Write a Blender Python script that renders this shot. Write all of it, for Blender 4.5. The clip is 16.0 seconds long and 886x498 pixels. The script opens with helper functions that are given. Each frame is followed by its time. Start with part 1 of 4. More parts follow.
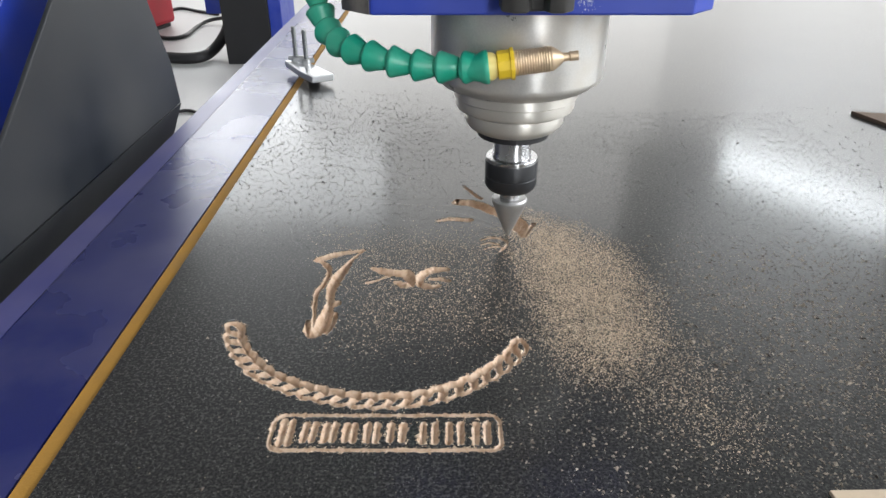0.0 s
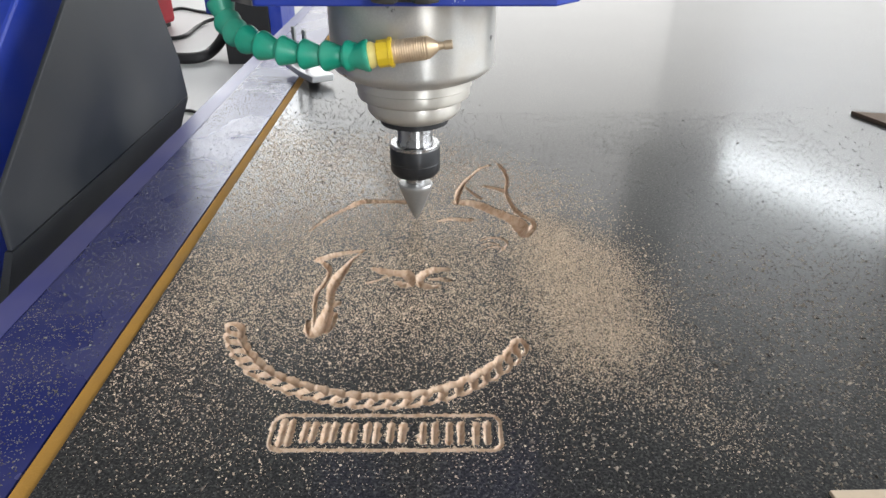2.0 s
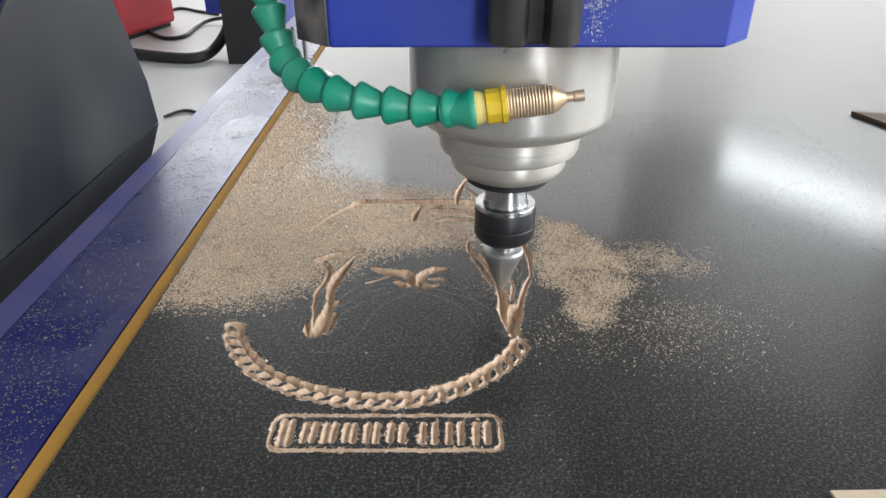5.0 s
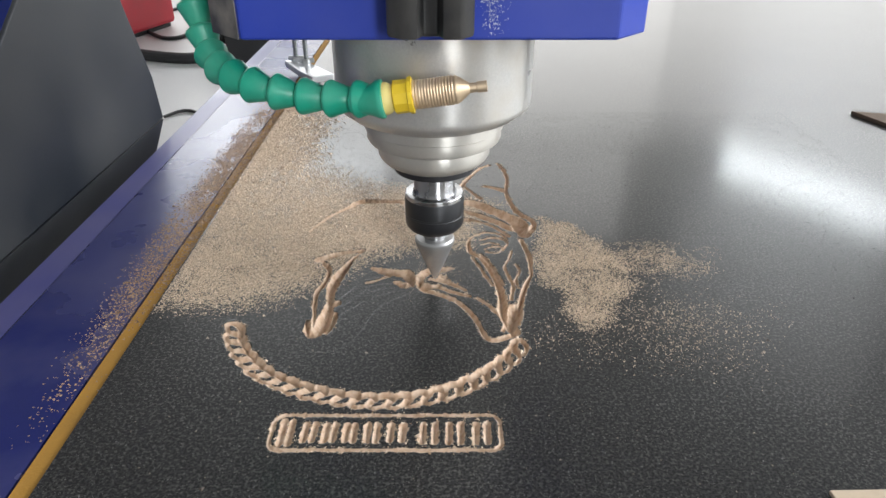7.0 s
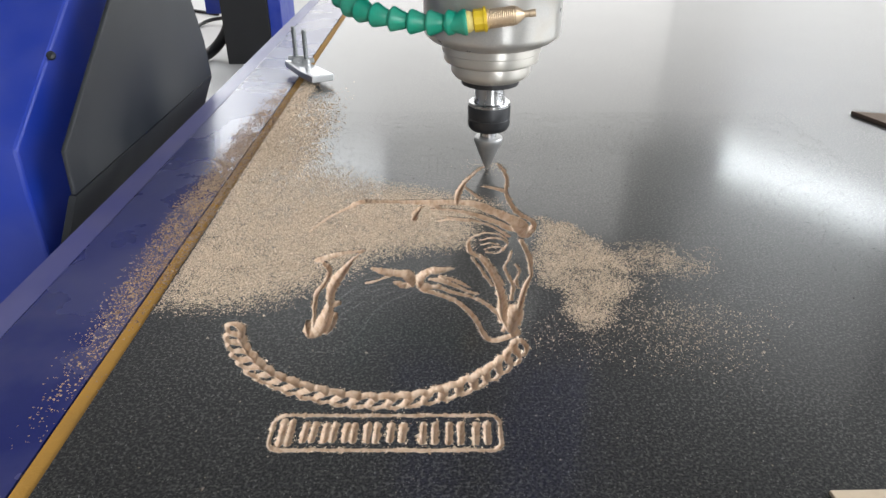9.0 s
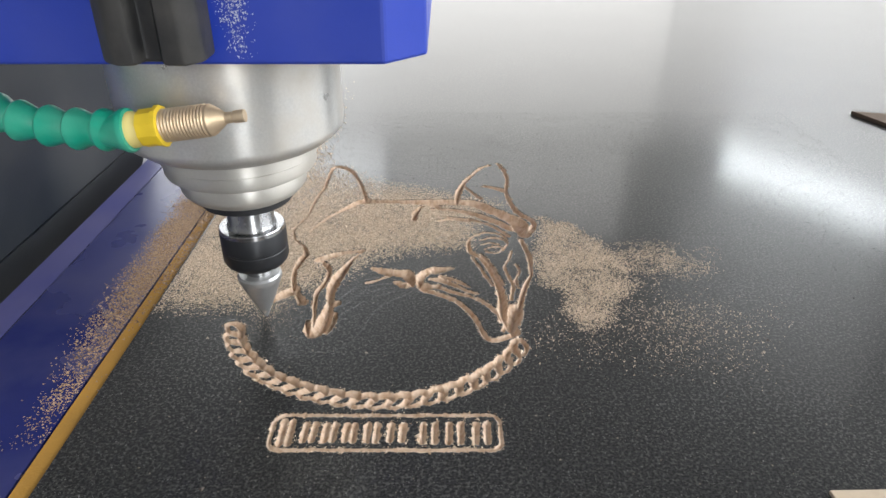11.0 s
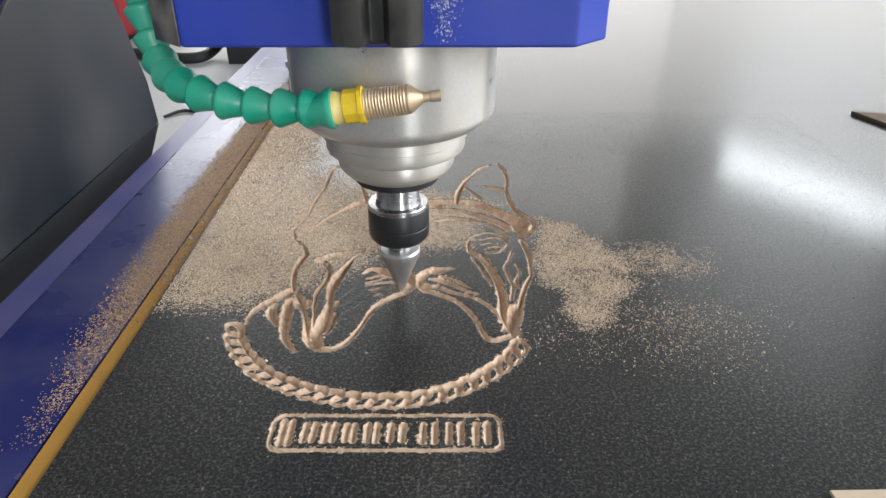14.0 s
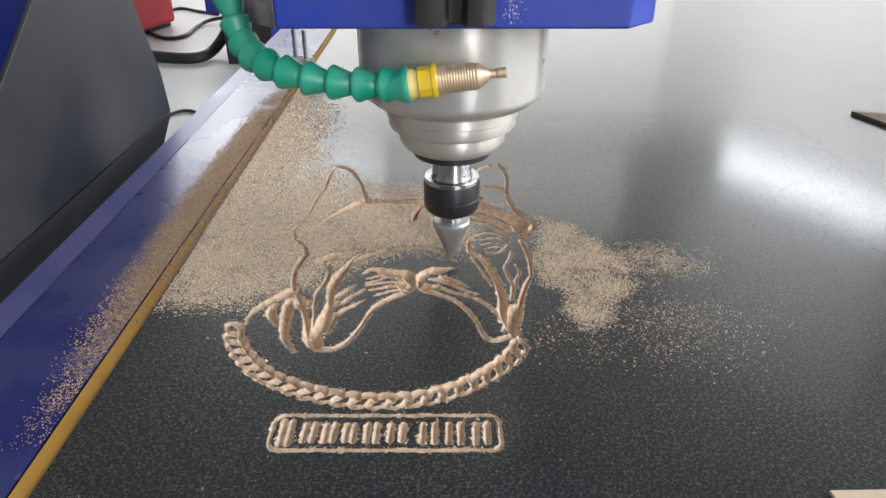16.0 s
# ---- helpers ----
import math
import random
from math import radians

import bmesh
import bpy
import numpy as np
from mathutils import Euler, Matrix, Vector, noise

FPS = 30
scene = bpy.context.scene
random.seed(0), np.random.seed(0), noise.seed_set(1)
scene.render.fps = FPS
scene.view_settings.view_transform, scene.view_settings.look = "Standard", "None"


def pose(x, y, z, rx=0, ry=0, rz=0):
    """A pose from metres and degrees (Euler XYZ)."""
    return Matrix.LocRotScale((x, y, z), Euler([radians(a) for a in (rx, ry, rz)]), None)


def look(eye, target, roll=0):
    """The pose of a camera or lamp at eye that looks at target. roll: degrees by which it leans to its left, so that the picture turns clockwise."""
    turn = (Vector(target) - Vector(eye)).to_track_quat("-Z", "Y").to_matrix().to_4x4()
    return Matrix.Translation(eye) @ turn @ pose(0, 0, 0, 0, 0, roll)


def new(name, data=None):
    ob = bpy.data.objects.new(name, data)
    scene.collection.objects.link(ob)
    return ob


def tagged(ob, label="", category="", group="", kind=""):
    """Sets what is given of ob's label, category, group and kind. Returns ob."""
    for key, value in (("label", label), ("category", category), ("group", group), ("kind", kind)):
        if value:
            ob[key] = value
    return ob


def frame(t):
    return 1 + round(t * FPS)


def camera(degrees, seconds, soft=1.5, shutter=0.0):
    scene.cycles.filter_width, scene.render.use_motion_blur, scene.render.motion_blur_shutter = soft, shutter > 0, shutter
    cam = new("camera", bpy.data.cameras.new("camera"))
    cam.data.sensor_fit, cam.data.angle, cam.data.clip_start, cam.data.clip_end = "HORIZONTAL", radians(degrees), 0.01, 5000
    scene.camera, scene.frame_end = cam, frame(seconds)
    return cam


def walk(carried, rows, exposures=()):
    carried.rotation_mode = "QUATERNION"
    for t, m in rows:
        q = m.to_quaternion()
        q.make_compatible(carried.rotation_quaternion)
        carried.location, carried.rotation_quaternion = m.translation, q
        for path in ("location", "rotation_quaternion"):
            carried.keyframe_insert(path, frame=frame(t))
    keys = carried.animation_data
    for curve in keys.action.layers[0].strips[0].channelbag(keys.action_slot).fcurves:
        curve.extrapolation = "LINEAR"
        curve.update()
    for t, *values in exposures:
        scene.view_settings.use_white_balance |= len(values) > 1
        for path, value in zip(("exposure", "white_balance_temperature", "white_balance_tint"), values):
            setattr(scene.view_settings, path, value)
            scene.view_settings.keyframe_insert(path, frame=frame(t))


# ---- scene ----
# The camera stands still above the front of the board; board top is z = 0.
cam = camera(66.667, 16.0)
EYE = (0.0, 0.0, 0.2256)
walk(cam, [(0.0, pose(*EYE, 60.624, 0, 0)), (16.0, pose(*EYE, 60.624, 0, 0))])
scene.view_settings.exposure = 0.0

# ---------------------------------------------------------------- light
world = bpy.data.worlds.new("daylight")
scene.world = world
world.use_nodes = True
wn = world.node_tree
sky = wn.nodes.new("ShaderNodeTexSky")
sky.sky_type, sky.sun_disc = "NISHITA", False
sky.sun_elevation, sky.sun_rotation = radians(35), radians(150)
wn.nodes["Background"].inputs["Strength"].default_value = 0.1
wn.links.new(sky.outputs["Color"], wn.nodes["Background"].inputs["Color"])


LAMP_PANES = []


def daylight_lamp(name, eye, target, w, h, radiance, colour=(0.95, 0.98, 1.0)):
    """A rectangular area lamp of daylight, hung before a solid wall."""
    data = bpy.data.lights.new(name, "AREA")
    data.shape, data.size, data.size_y = "RECTANGLE", w, h
    data.energy, data.color = radiance * math.pi * w * h, colour
    ob = new(name, data)
    ob.matrix_world = look(eye, target)
    LAMP_PANES.append((look(eye, target), w, h))
    return ob


# Daylight lamps placed by what the surfaces reflect; no openings are cut behind them.
daylight_lamp("door_daylight", (-1.5, 11.9, 1.65), (-1.5, 0, 1.65), 11.0, 4.9, 2.15, (0.99, 0.98, 0.96))
# Added brighter patch in front of the door lamp, for the rail's far sheen.
daylight_lamp("bright_patch_lamp", (-3.45, 11.8, 3.25), (-3.45, 0, 3.25), 1.9, 2.0, 6.5)
daylight_lamp("upper_window_daylight", (-4.0, 11.9, 5.0), (-4.0, 0, 5.0), 5.8, 1.5, 6.0)
daylight_lamp("corner_window_daylight", (3.53, 6.01, 2.46), (1.03, 4.35, 2.46), 1.9, 0.30, 22.0, (0.9, 0.96, 1))
# Added fill below the corner window; it brightens the board's far right.
daylight_lamp("corner_fill_low", (3.24, 6.33, 0.82), (0.74, 4.67, 0.82), 2.74, 3.0, 1.5, (0.99, 0.98, 0.96))
# Added fill above the door lamp, giving the mid board its sheen.
daylight_lamp("north_sheen_fill", (1.3, 11.9, 5.35), (1.3, 0, 5.35), 4.4, 2.0, 2.0, (0.99, 0.98, 0.96))
# Added dim fill above the corner window, lifting the board's right side.
daylight_lamp("corner_fill_high", (3.40, 5.92, 3.80), (0.90, 4.26, 3.80), 2.5, 1.7, 0.9, (0.97, 0.98, 0.98))
daylight_lamp("side_window_daylight", (3.93, 0.4, 2.0), (0, 0.4, 2.0), 5.0, 2.8, 7.8)
daylight_lamp("rear_window_daylight", (2.5, -5.9, 1.9), (2.5, 0, 1.9), 1.2, 3.0, 26.0)
# Added ambient fill under the closed roof.
daylight_lamp("overhead_fill", (-1.0, -2.0, 6.4), (-1.0, -2.0, 0), 8.0, 4.0, 0.6)


# ---------------------------------------------------------------- materials
def nodes_of(name):
    m = bpy.data.materials.new(name)
    m.use_nodes = True
    t = m.node_tree
    return m, t, t.nodes["Principled BSDF"]


def node(t, kind, **inputs):
    n = t.nodes.new(kind)
    for k, v in inputs.items():
        n.inputs[k.replace("_", " ")].default_value = v
    return n


def noise_node(t, scale, detail=3.0, coord=None):
    n = node(t, "ShaderNodeTexNoise", Scale=scale, Detail=detail)
    if coord is None:
        coord = t.nodes.new("ShaderNodeTexCoord").outputs["Object"]
    t.links.new(coord, n.inputs["Vector"])
    return n


def ramp(t, fac, stops):
    r = t.nodes.new("ShaderNodeValToRGB")
    e = r.color_ramp.elements
    while len(e) < len(stops):
        e.new(0.5)
    for el, (pos, col) in zip(e, stops):
        el.position, el.color = pos, (*col, 1) if len(col) == 3 else col
    t.links.new(fac, r.inputs["Fac"])
    return r.outputs["Color"]


def mixed(t, fac, a, b):
    m = t.nodes.new("ShaderNodeMix")
    m.data_type = "RGBA"
    for sock, v in ((m.inputs[6], a), (m.inputs[7], b)):
        if isinstance(v, tuple):
            sock.default_value = (*v, 1)
        else:
            t.links.new(v, sock)
    if isinstance(fac, float):
        m.inputs[0].default_value = fac
    else:
        t.links.new(fac, m.inputs[0])
    return m.outputs[2]


def bump(t, bsdf, height, strength, distance):
    b = node(t, "ShaderNodeBump", Strength=strength, Distance=distance)
    t.links.new(height, b.inputs["Height"])
    t.links.new(b.outputs["Normal"], bsdf.inputs["Normal"])


def surface(name, colour, rough, metal=0.0, fine=600, coarse=25, spread=0.25, relief=0.15, depth=0.0002, dusty=0.0, brushed=0.0):
    """Paint, plastic or metal with grain and stains at two scales; dusty: share of pale sawdust film."""
    m, t, b = nodes_of(name)
    f, c = noise_node(t, fine, 4.0), noise_node(t, coarse, 5.0)
    lo = tuple(v * (1 - spread) for v in colour)
    hi = tuple(min(1, v * (1 + spread)) for v in colour)
    col = mixed(t, c.outputs["Fac"], lo, hi)
    col = mixed(t, ramp(t, f.outputs["Fac"], [(0.35, (0, 0, 0)), (0.75, (0.3, 0.3, 0.3))]), col, hi)
    if dusty:
        d = ramp(t, c.outputs["Fac"], [(0.4, (0, 0, 0)), (0.8, (dusty, dusty, dusty))])
        col = mixed(t, d, col, (0.5, 0.45, 0.38))
    t.links.new(col, b.inputs["Base Color"])
    b.inputs["Metallic"].default_value = metal
    r = ramp(t, c.outputs["Fac"], [(0.3, (rough * 0.8,) * 3), (0.7, (min(1, rough * 1.25),) * 3)])
    t.links.new(r, b.inputs["Roughness"])
    if brushed:
        way = t.nodes.new("ShaderNodeTangent")
        way.direction_type, way.axis = "RADIAL", "Z"
        t.links.new(way.outputs["Tangent"], b.inputs["Tangent"])
        b.inputs["Anisotropic"].default_value = brushed
        b.inputs["Anisotropic Rotation"].default_value = 0.25
    if relief:
        bump(t, b, f.outputs["Fac"], relief, depth)
    return m


def board_material():
    """Black film on fibreboard: film above, tan core wherever it is cut away, fine dust on top."""
    m, t, b = nodes_of("film_faced_fibreboard")
    geo = t.nodes.new("ShaderNodeNewGeometry")
    pos = geo.outputs["Position"]
    grain = noise_node(t, 850, 2.0, pos)
    specks = noise_node(t, 620, 3.0, pos)
    cloud = noise_node(t, 9, 5.0, pos)
    fibre = noise_node(t, 260, 5.0, pos)
    film = mixed(t, ramp(t, grain.outputs["Fac"], [(0.44, (0, 0, 0)), (0.58, (1, 1, 1))]), (0.004, 0.0042, 0.0045), (0.030, 0.030, 0.030))
    cover = t.nodes.new("ShaderNodeMath")
    cover.operation = "MULTIPLY"
    t.links.new(ramp(t, specks.outputs["Fac"], [(0.53, (0, 0, 0)), (0.60, (1, 1, 1))]), cover.inputs[0])
    t.links.new(ramp(t, cloud.outputs["Fac"], [(0.3, (0.25,) * 3), (0.7, (0.8,) * 3)]), cover.inputs[1])
    film = mixed(t, cover.outputs[0], film, (0.11, 0.105, 0.098))
    core = ramp(t, fibre.outputs["Fac"], [(0.25, (0.42, 0.27, 0.17)), (0.5, (0.60, 0.44, 0.32)), (0.8, (0.70, 0.56, 0.44))])
    sep = t.nodes.new("ShaderNodeSeparateXYZ")
    t.links.new(pos, sep.inputs[0])
    cut = t.nodes.new("ShaderNodeMapRange")
    cut.inputs["From Min"].default_value, cut.inputs["From Max"].default_value = -0.00015, -0.00045
    t.links.new(sep.outputs["Z"], cut.inputs["Value"])
    t.links.new(mixed(t, cut.outputs[0], film, core), b.inputs["Base Color"])
    gloss = ramp(t, grain.outputs["Fac"], [(0.3, (0.30,) * 3), (0.7, (0.40,) * 3)])
    t.links.new(mixed(t, cut.outputs[0], gloss, (0.85, 0.85, 0.85)), b.inputs["Roughness"])
    b.inputs["Specular IOR Level"].default_value = 0.32
    lacquer = t.nodes.new("ShaderNodeMath")
    lacquer.operation = "MULTIPLY_ADD"
    lacquer.inputs[1].default_value, lacquer.inputs[2].default_value = -0.50, 0.50
    t.links.new(cut.outputs[0], lacquer.inputs[0])
    t.links.new(lacquer.outputs[0], b.inputs["Coat Weight"])
    b.inputs["Coat Roughness"].default_value = 0.13
    b.inputs["Coat IOR"].default_value = 1.42
    bump(t, b, grain.outputs["Fac"], 0.10, 0.0002)
    return m


def dust_material(name, dark, light):
    m, t, b = nodes_of(name)
    geo = t.nodes.new("ShaderNodeNewGeometry")
    col = ramp(t, geo.outputs["Random Per Island"], [(0.0, dark), (0.6, light), (1.0, tuple(min(1, v * 1.2) for v in light))])
    t.links.new(col, b.inputs["Base Color"])
    b.inputs["Roughness"].default_value = 0.9
    return m


BOARD = board_material()
EDGE = surface("raw_fibreboard_edge", (0.40, 0.21, 0.035), 0.8, 0, 900, 40, 0.3, 0.4, 0.0004)
DUST = dust_material("tan_sawdust", (0.38, 0.29, 0.21), (0.60, 0.48, 0.365))
DUST_BROWN = dust_material("brown_sawdust", (0.20, 0.125, 0.08), (0.36, 0.25, 0.165))
FLAKES = dust_material("brown_grey_flakes", (0.06, 0.05, 0.043), (0.28, 0.24, 0.195))
# Grains seen against the board's sheen; their silhouette is put into the dark colour.
SILHOUETTE_GRAINS = dust_material("dark_silhouette_grains", (0.05, 0.05, 0.05), (0.22, 0.21, 0.20))
DUST_GREY = dust_material("grey_chips", (0.025, 0.025, 0.025), (0.15, 0.145, 0.14))
BLUE = surface("blue_powder_coat", (0.014, 0.042, 0.36), 0.42, 0, 1200, 14, 0.15, 0.12, 0.0002, 0.08)
RAIL_BLUE = surface("dusty_blue_rail_paint", (0.012, 0.018, 0.12), 0.27, 0, 1200, 9, 0.3, 0.1, 0.0002, 0.18)
# Paler than the rail top: the edge's reflection is put into its colour.
RAIL_EDGE = surface("pale_sheen_rail_edge", (0.075, 0.075, 0.23), 0.35, 0, 1000, 12, 0.2, 0.1, 0.0002, 0.15)
PANEL = surface("dark_grey_panel", (0.012, 0.0155, 0.022), 0.5, 0, 500, 8, 0.35, 0.2, 0.0003, 0.06)
STEEL = surface("turned_steel", (0.60, 0.59, 0.57), 0.33, 0.55, 900, 42, 0.42, 0.15, 0.0001, 0.9, 0.7)
STEEL_DULL = surface("dusty_steel", (0.58, 0.56, 0.52), 0.42, 0.65, 900, 25, 0.2, 0.15, 0.0001, 0.55, 0.7)
STEEL_BRIGHT = surface("polished_steel", (0.42, 0.42, 0.43), 0.26, 1, 900, 30, 0.08, 0.05, 0.0001, 0.0, 0.8)
CHIPPED = surface("chipped_pale_primer", (0.55, 0.57, 0.66), 0.6, 0, 600, 60, 0.2)
NUT = surface("blackened_steel", (0.025, 0.026, 0.029), 0.38, 0.3, 700, 60, 0.3, 0.15, 0.0001)
RUBBER = surface("black_rubber", (0.022, 0.022, 0.023), 0.5, 0, 500, 40, 0.4, 0.3, 0.0004, 0.14)
GREEN = surface("green_hose_plastic", (0.012, 0.36, 0.235), 0.36, 0, 500, 50, 0.15, 0.1, 0.0002, 0.15)
YELLOW = surface("yellow_plastic", (0.80, 0.56, 0.03), 0.45, 0, 500, 60, 0.12, 0.1, 0.0002)
CREAM = surface("cream_plastic", (0.75, 0.62, 0.22), 0.5, 0, 500, 60, 0.1, 0.1, 0.0002)
BRASS = surface("brass", (0.66, 0.50, 0.33), 0.45, 0.6, 600, 60, 0.15, 0.1, 0.0001, 0.6)
STUD = surface("grey_threaded_steel", (0.22, 0.23, 0.23), 0.45, 0.7, 700, 60, 0.2, 0.1, 0.0001)
BIT = surface("carbide_bit", (0.42, 0.42, 0.42), 0.36, 0.7, 700, 60, 0.2, 0.1, 0.0001)
ALU = surface("cast_aluminium", (0.62, 0.63, 0.64), 0.35, 0.9, 700, 40, 0.15, 0.2, 0.0003)
# Scuffs and dust, on a dark base that paints the left chamfer's shade.
SCUFFED = surface("scuffed_chamfer_shade", (0.04, 0.04, 0.045), 0.6, 0, 500, 60, 0.5, 0.2, 0.0003, 0.55)
BLACK = surface("black_paint", (0.015, 0.015, 0.017), 0.5, 0, 200, 10, 0.3)
RED = surface("red_paint", (0.42, 0.025, 0.04), 0.45, 0, 200, 6, 0.3)
FLOOR = surface("pale_concrete", (0.56, 0.56, 0.56), 0.5, 0, 60, 1.2, 0.12, 0.2, 0.002)
# Tones of the unseen walls and roof, set to limit bounced light.
WALL = surface("unseen_grey_wall", (0.40, 0.40, 0.39), 0.9, 0, 40, 0.8, 0.06, 0.1, 0.002)
CEILING = surface("unseen_dark_roof", (0.13, 0.13, 0.13), 0.8, 0, 20, 0.7, 0.1, 0.1, 0.002)
LAMP_FRAME = surface("grey_lamp_frame", (0.3, 0.31, 0.32), 0.5, 0, 40, 2, 0.1)
WOOD = surface("pale_scrap_wood", (0.55, 0.44, 0.32), 0.7, 0, 300, 30, 0.25, 0.3, 0.0004)
WOOD_DARK = surface("brown_scrap_wood", (0.13, 0.09, 0.065), 0.7, 0, 300, 30, 0.25, 0.3, 0.0004)


# ---------------------------------------------------------------- mesh helpers
def part(name, bm, material, parent=None, label="", smooth=False):
    me = bpy.data.meshes.new(name)
    if smooth:
        for f in bm.faces:
            f.smooth = True
        for e in bm.edges:
            if len(e.link_faces) == 2 and e.calc_face_angle() > 0.5:
                e.smooth = False
    bm.to_mesh(me)
    bm.free()
    me.materials.append(material)
    ob = new(name, me)
    ob.parent = parent
    if label:
        tagged(ob, label)
    return ob


def thing(name, label, category, at=(0, 0, 0), group="", kind=""):
    ob = new(name)
    ob.location = at
    ob.empty_display_size = 0.05
    return tagged(ob, label, category, group, kind)


def box(bm, lo, hi, bevel=0.0, turn=None):
    r = bmesh.ops.create_cube(bm, size=1.0)["verts"]
    size = [b - a for a, b in zip(lo, hi)]
    mid = [(a + b) / 2 for a, b in zip(lo, hi)]
    for v in r:
        v.co = Vector((v.co.x * size[0], v.co.y * size[1], v.co.z * size[2]))
        if turn is not None:
            v.co = turn @ v.co
        v.co += Vector(mid)
    if bevel:
        edges = {e for v in r for e in v.link_edges}
        bmesh.ops.bevel(bm, geom=list(edges), offset=bevel, segments=2, profile=0.5, affect="EDGES")
    return bm


def lathe(bm, profile, centre=(0, 0), segments=64):
    """Turns (radius, z) pairs about the upright axis through centre."""
    rings = []
    for r, z in profile:
        rings.append([bm.verts.new((centre[0] + r * math.cos(2 * math.pi * k / segments), centre[1] + r * math.sin(2 * math.pi * k / segments), z)) for k in range(segments)])
    for a, b in zip(rings, rings[1:]):
        for k in range(segments):
            bm.faces.new((a[k], a[(k + 1) % segments], b[(k + 1) % segments], b[k]))
    bm.faces.new(rings[0])
    bm.faces.new(rings[-1][::-1])
    bmesh.ops.recalc_face_normals(bm, faces=bm.faces[:])
    return bm


def swept(bm, path, radii, segments=20):
    """A round body along path, with its own radius at each point."""
    path = [Vector(p) for p in path]
    rings, side = [], None
    for i, p in enumerate(path):
        d = (path[min(i + 1, len(path) - 1)] - path[max(i - 1, 0)]).normalized()
        side = d.orthogonal().normalized() if side is None else (side - d * side.dot(d)).normalized()
        up = d.cross(side)
        r = radii[i] if isinstance(radii, (list, tuple)) else radii
        rings.append([bm.verts.new(p + (side * math.cos(2 * math.pi * k / segments) + up * math.sin(2 * math.pi * k / segments)) * r) for k in range(segments)])
    for a, b in zip(rings, rings[1:]):
        for k in range(segments):
            bm.faces.new((a[k], a[(k + 1) % segments], b[(k + 1) % segments], b[k]))
    bm.faces.new(rings[0])
    bm.faces.new(rings[-1][::-1])
    bmesh.ops.recalc_face_normals(bm, faces=bm.faces[:])
    return bm


def extruded(bm, outline, axis, lo, hi, bevel=0.0):
    """A prism: outline in the plane across axis (0 = x, 1 = y, 2 = z), from lo to hi along it."""
    def put(a, b, c):
        return {0: (c, a, b), 1: (a, c, b), 2: (a, b, c)}[axis]
    p = [bm.verts.new(put(a, b, lo)) for a, b in outline]
    q = [bm.verts.new(put(a, b, hi)) for a, b in outline]
    n = len(p)
    bm.faces.new(p)
    bm.faces.new(q[::-1])
    for k in range(n):
        bm.faces.new((p[k], p[(k + 1) % n], q[(k + 1) % n], q[k]))
    bmesh.ops.recalc_face_normals(bm, faces=bm.faces[:])
    if bevel:
        bmesh.ops.bevel(bm, geom=bm.edges[:], offset=bevel, segments=2, profile=0.5, affect="EDGES")
    return bm


def curve_points(points, step):
    """Points every step along a smooth line through points."""
    P = [Vector(p) for p in points]
    P = [P[0] * 2 - P[1], *P, P[-1] * 2 - P[-2]]
    fine = []
    for i in range(1, len(P) - 2):
        a, b, c, d = P[i - 1:i + 3]
        for k in range(24):
            u = k / 24
            fine.append(0.5 * (2 * b + (c - a) * u + (2 * a - 5 * b + 4 * c - d) * u * u + (3 * b - a - 3 * c + d) * u ** 3))
    fine.append(P[-2])
    out, left = [fine[0]], step
    for a, b in zip(fine, fine[1:]):
        length, done = (b - a).length, 0.0
        while length - done >= left:
            done += left
            out.append(a.lerp(b, done / length))
            left = step
        left -= length - done
    return out


# ---------------------------------------------------------------- the hall
FLOOR_Z, ROOF_Z = -0.85, 6.5


def slab(name, lo, hi, material, label):
    return tagged(part(name, box(bmesh.new(), lo, hi), material), label, name.split("_")[0], kind="structure")


# Only the floor is in view; walls and roof are added to enclose the light.
slab("floor", (-7, -6, FLOOR_Z - 0.1), (4, 12, FLOOR_Z), FLOOR, "pale grey concrete workshop floor")
slab("ceiling", (-7.2, -6.2, ROOF_Z), (4.2, 12.2, ROOF_Z + 0.1), CEILING, "unseen dark roof added to close the workshop")
slab("wall_west", (-7.2, -6.2, FLOOR_Z), (-7, 12.2, ROOF_Z), WALL, "unseen grey wall added to close the workshop")
slab("wall_east", (4, -6.2, FLOOR_Z), (4.2, 12.2, ROOF_Z), WALL, "unseen grey wall added to close the workshop")
slab("wall_south", (-7, -6.2, FLOOR_Z), (4, -6, ROOF_Z), WALL, "unseen grey wall added to close the workshop")
# Unseen diagonal wall, added to carry the corner lamps.
lamp_backing = slab("wall_corner", (-1.39, -0.18, FLOOR_Z), (1.39, -0.06, ROOF_Z), WALL, "unseen diagonal wall added behind the corner lamps")
lamp_backing.matrix_world = pose(3.28, 6.36, 0, 0, 0, 123.6)
slab("wall_north", (-7, 12, FLOOR_Z), (4, 12.2, ROOF_Z), WALL, "unseen grey wall added to close the workshop")

# Added frames around the lamps; the walls behind them stay closed.
for k, (m, w, h) in enumerate(LAMP_PANES, 1):
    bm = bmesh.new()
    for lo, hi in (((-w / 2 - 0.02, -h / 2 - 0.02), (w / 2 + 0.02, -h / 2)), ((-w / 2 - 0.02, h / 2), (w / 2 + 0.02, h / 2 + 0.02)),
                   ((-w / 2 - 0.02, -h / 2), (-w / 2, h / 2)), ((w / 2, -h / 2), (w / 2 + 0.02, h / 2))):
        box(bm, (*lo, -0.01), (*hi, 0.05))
    tagged(part("window_%d" % k, bm, LAMP_FRAME), "added grey frame around an unseen daylight lamp", "window", kind="structure").matrix_world = m

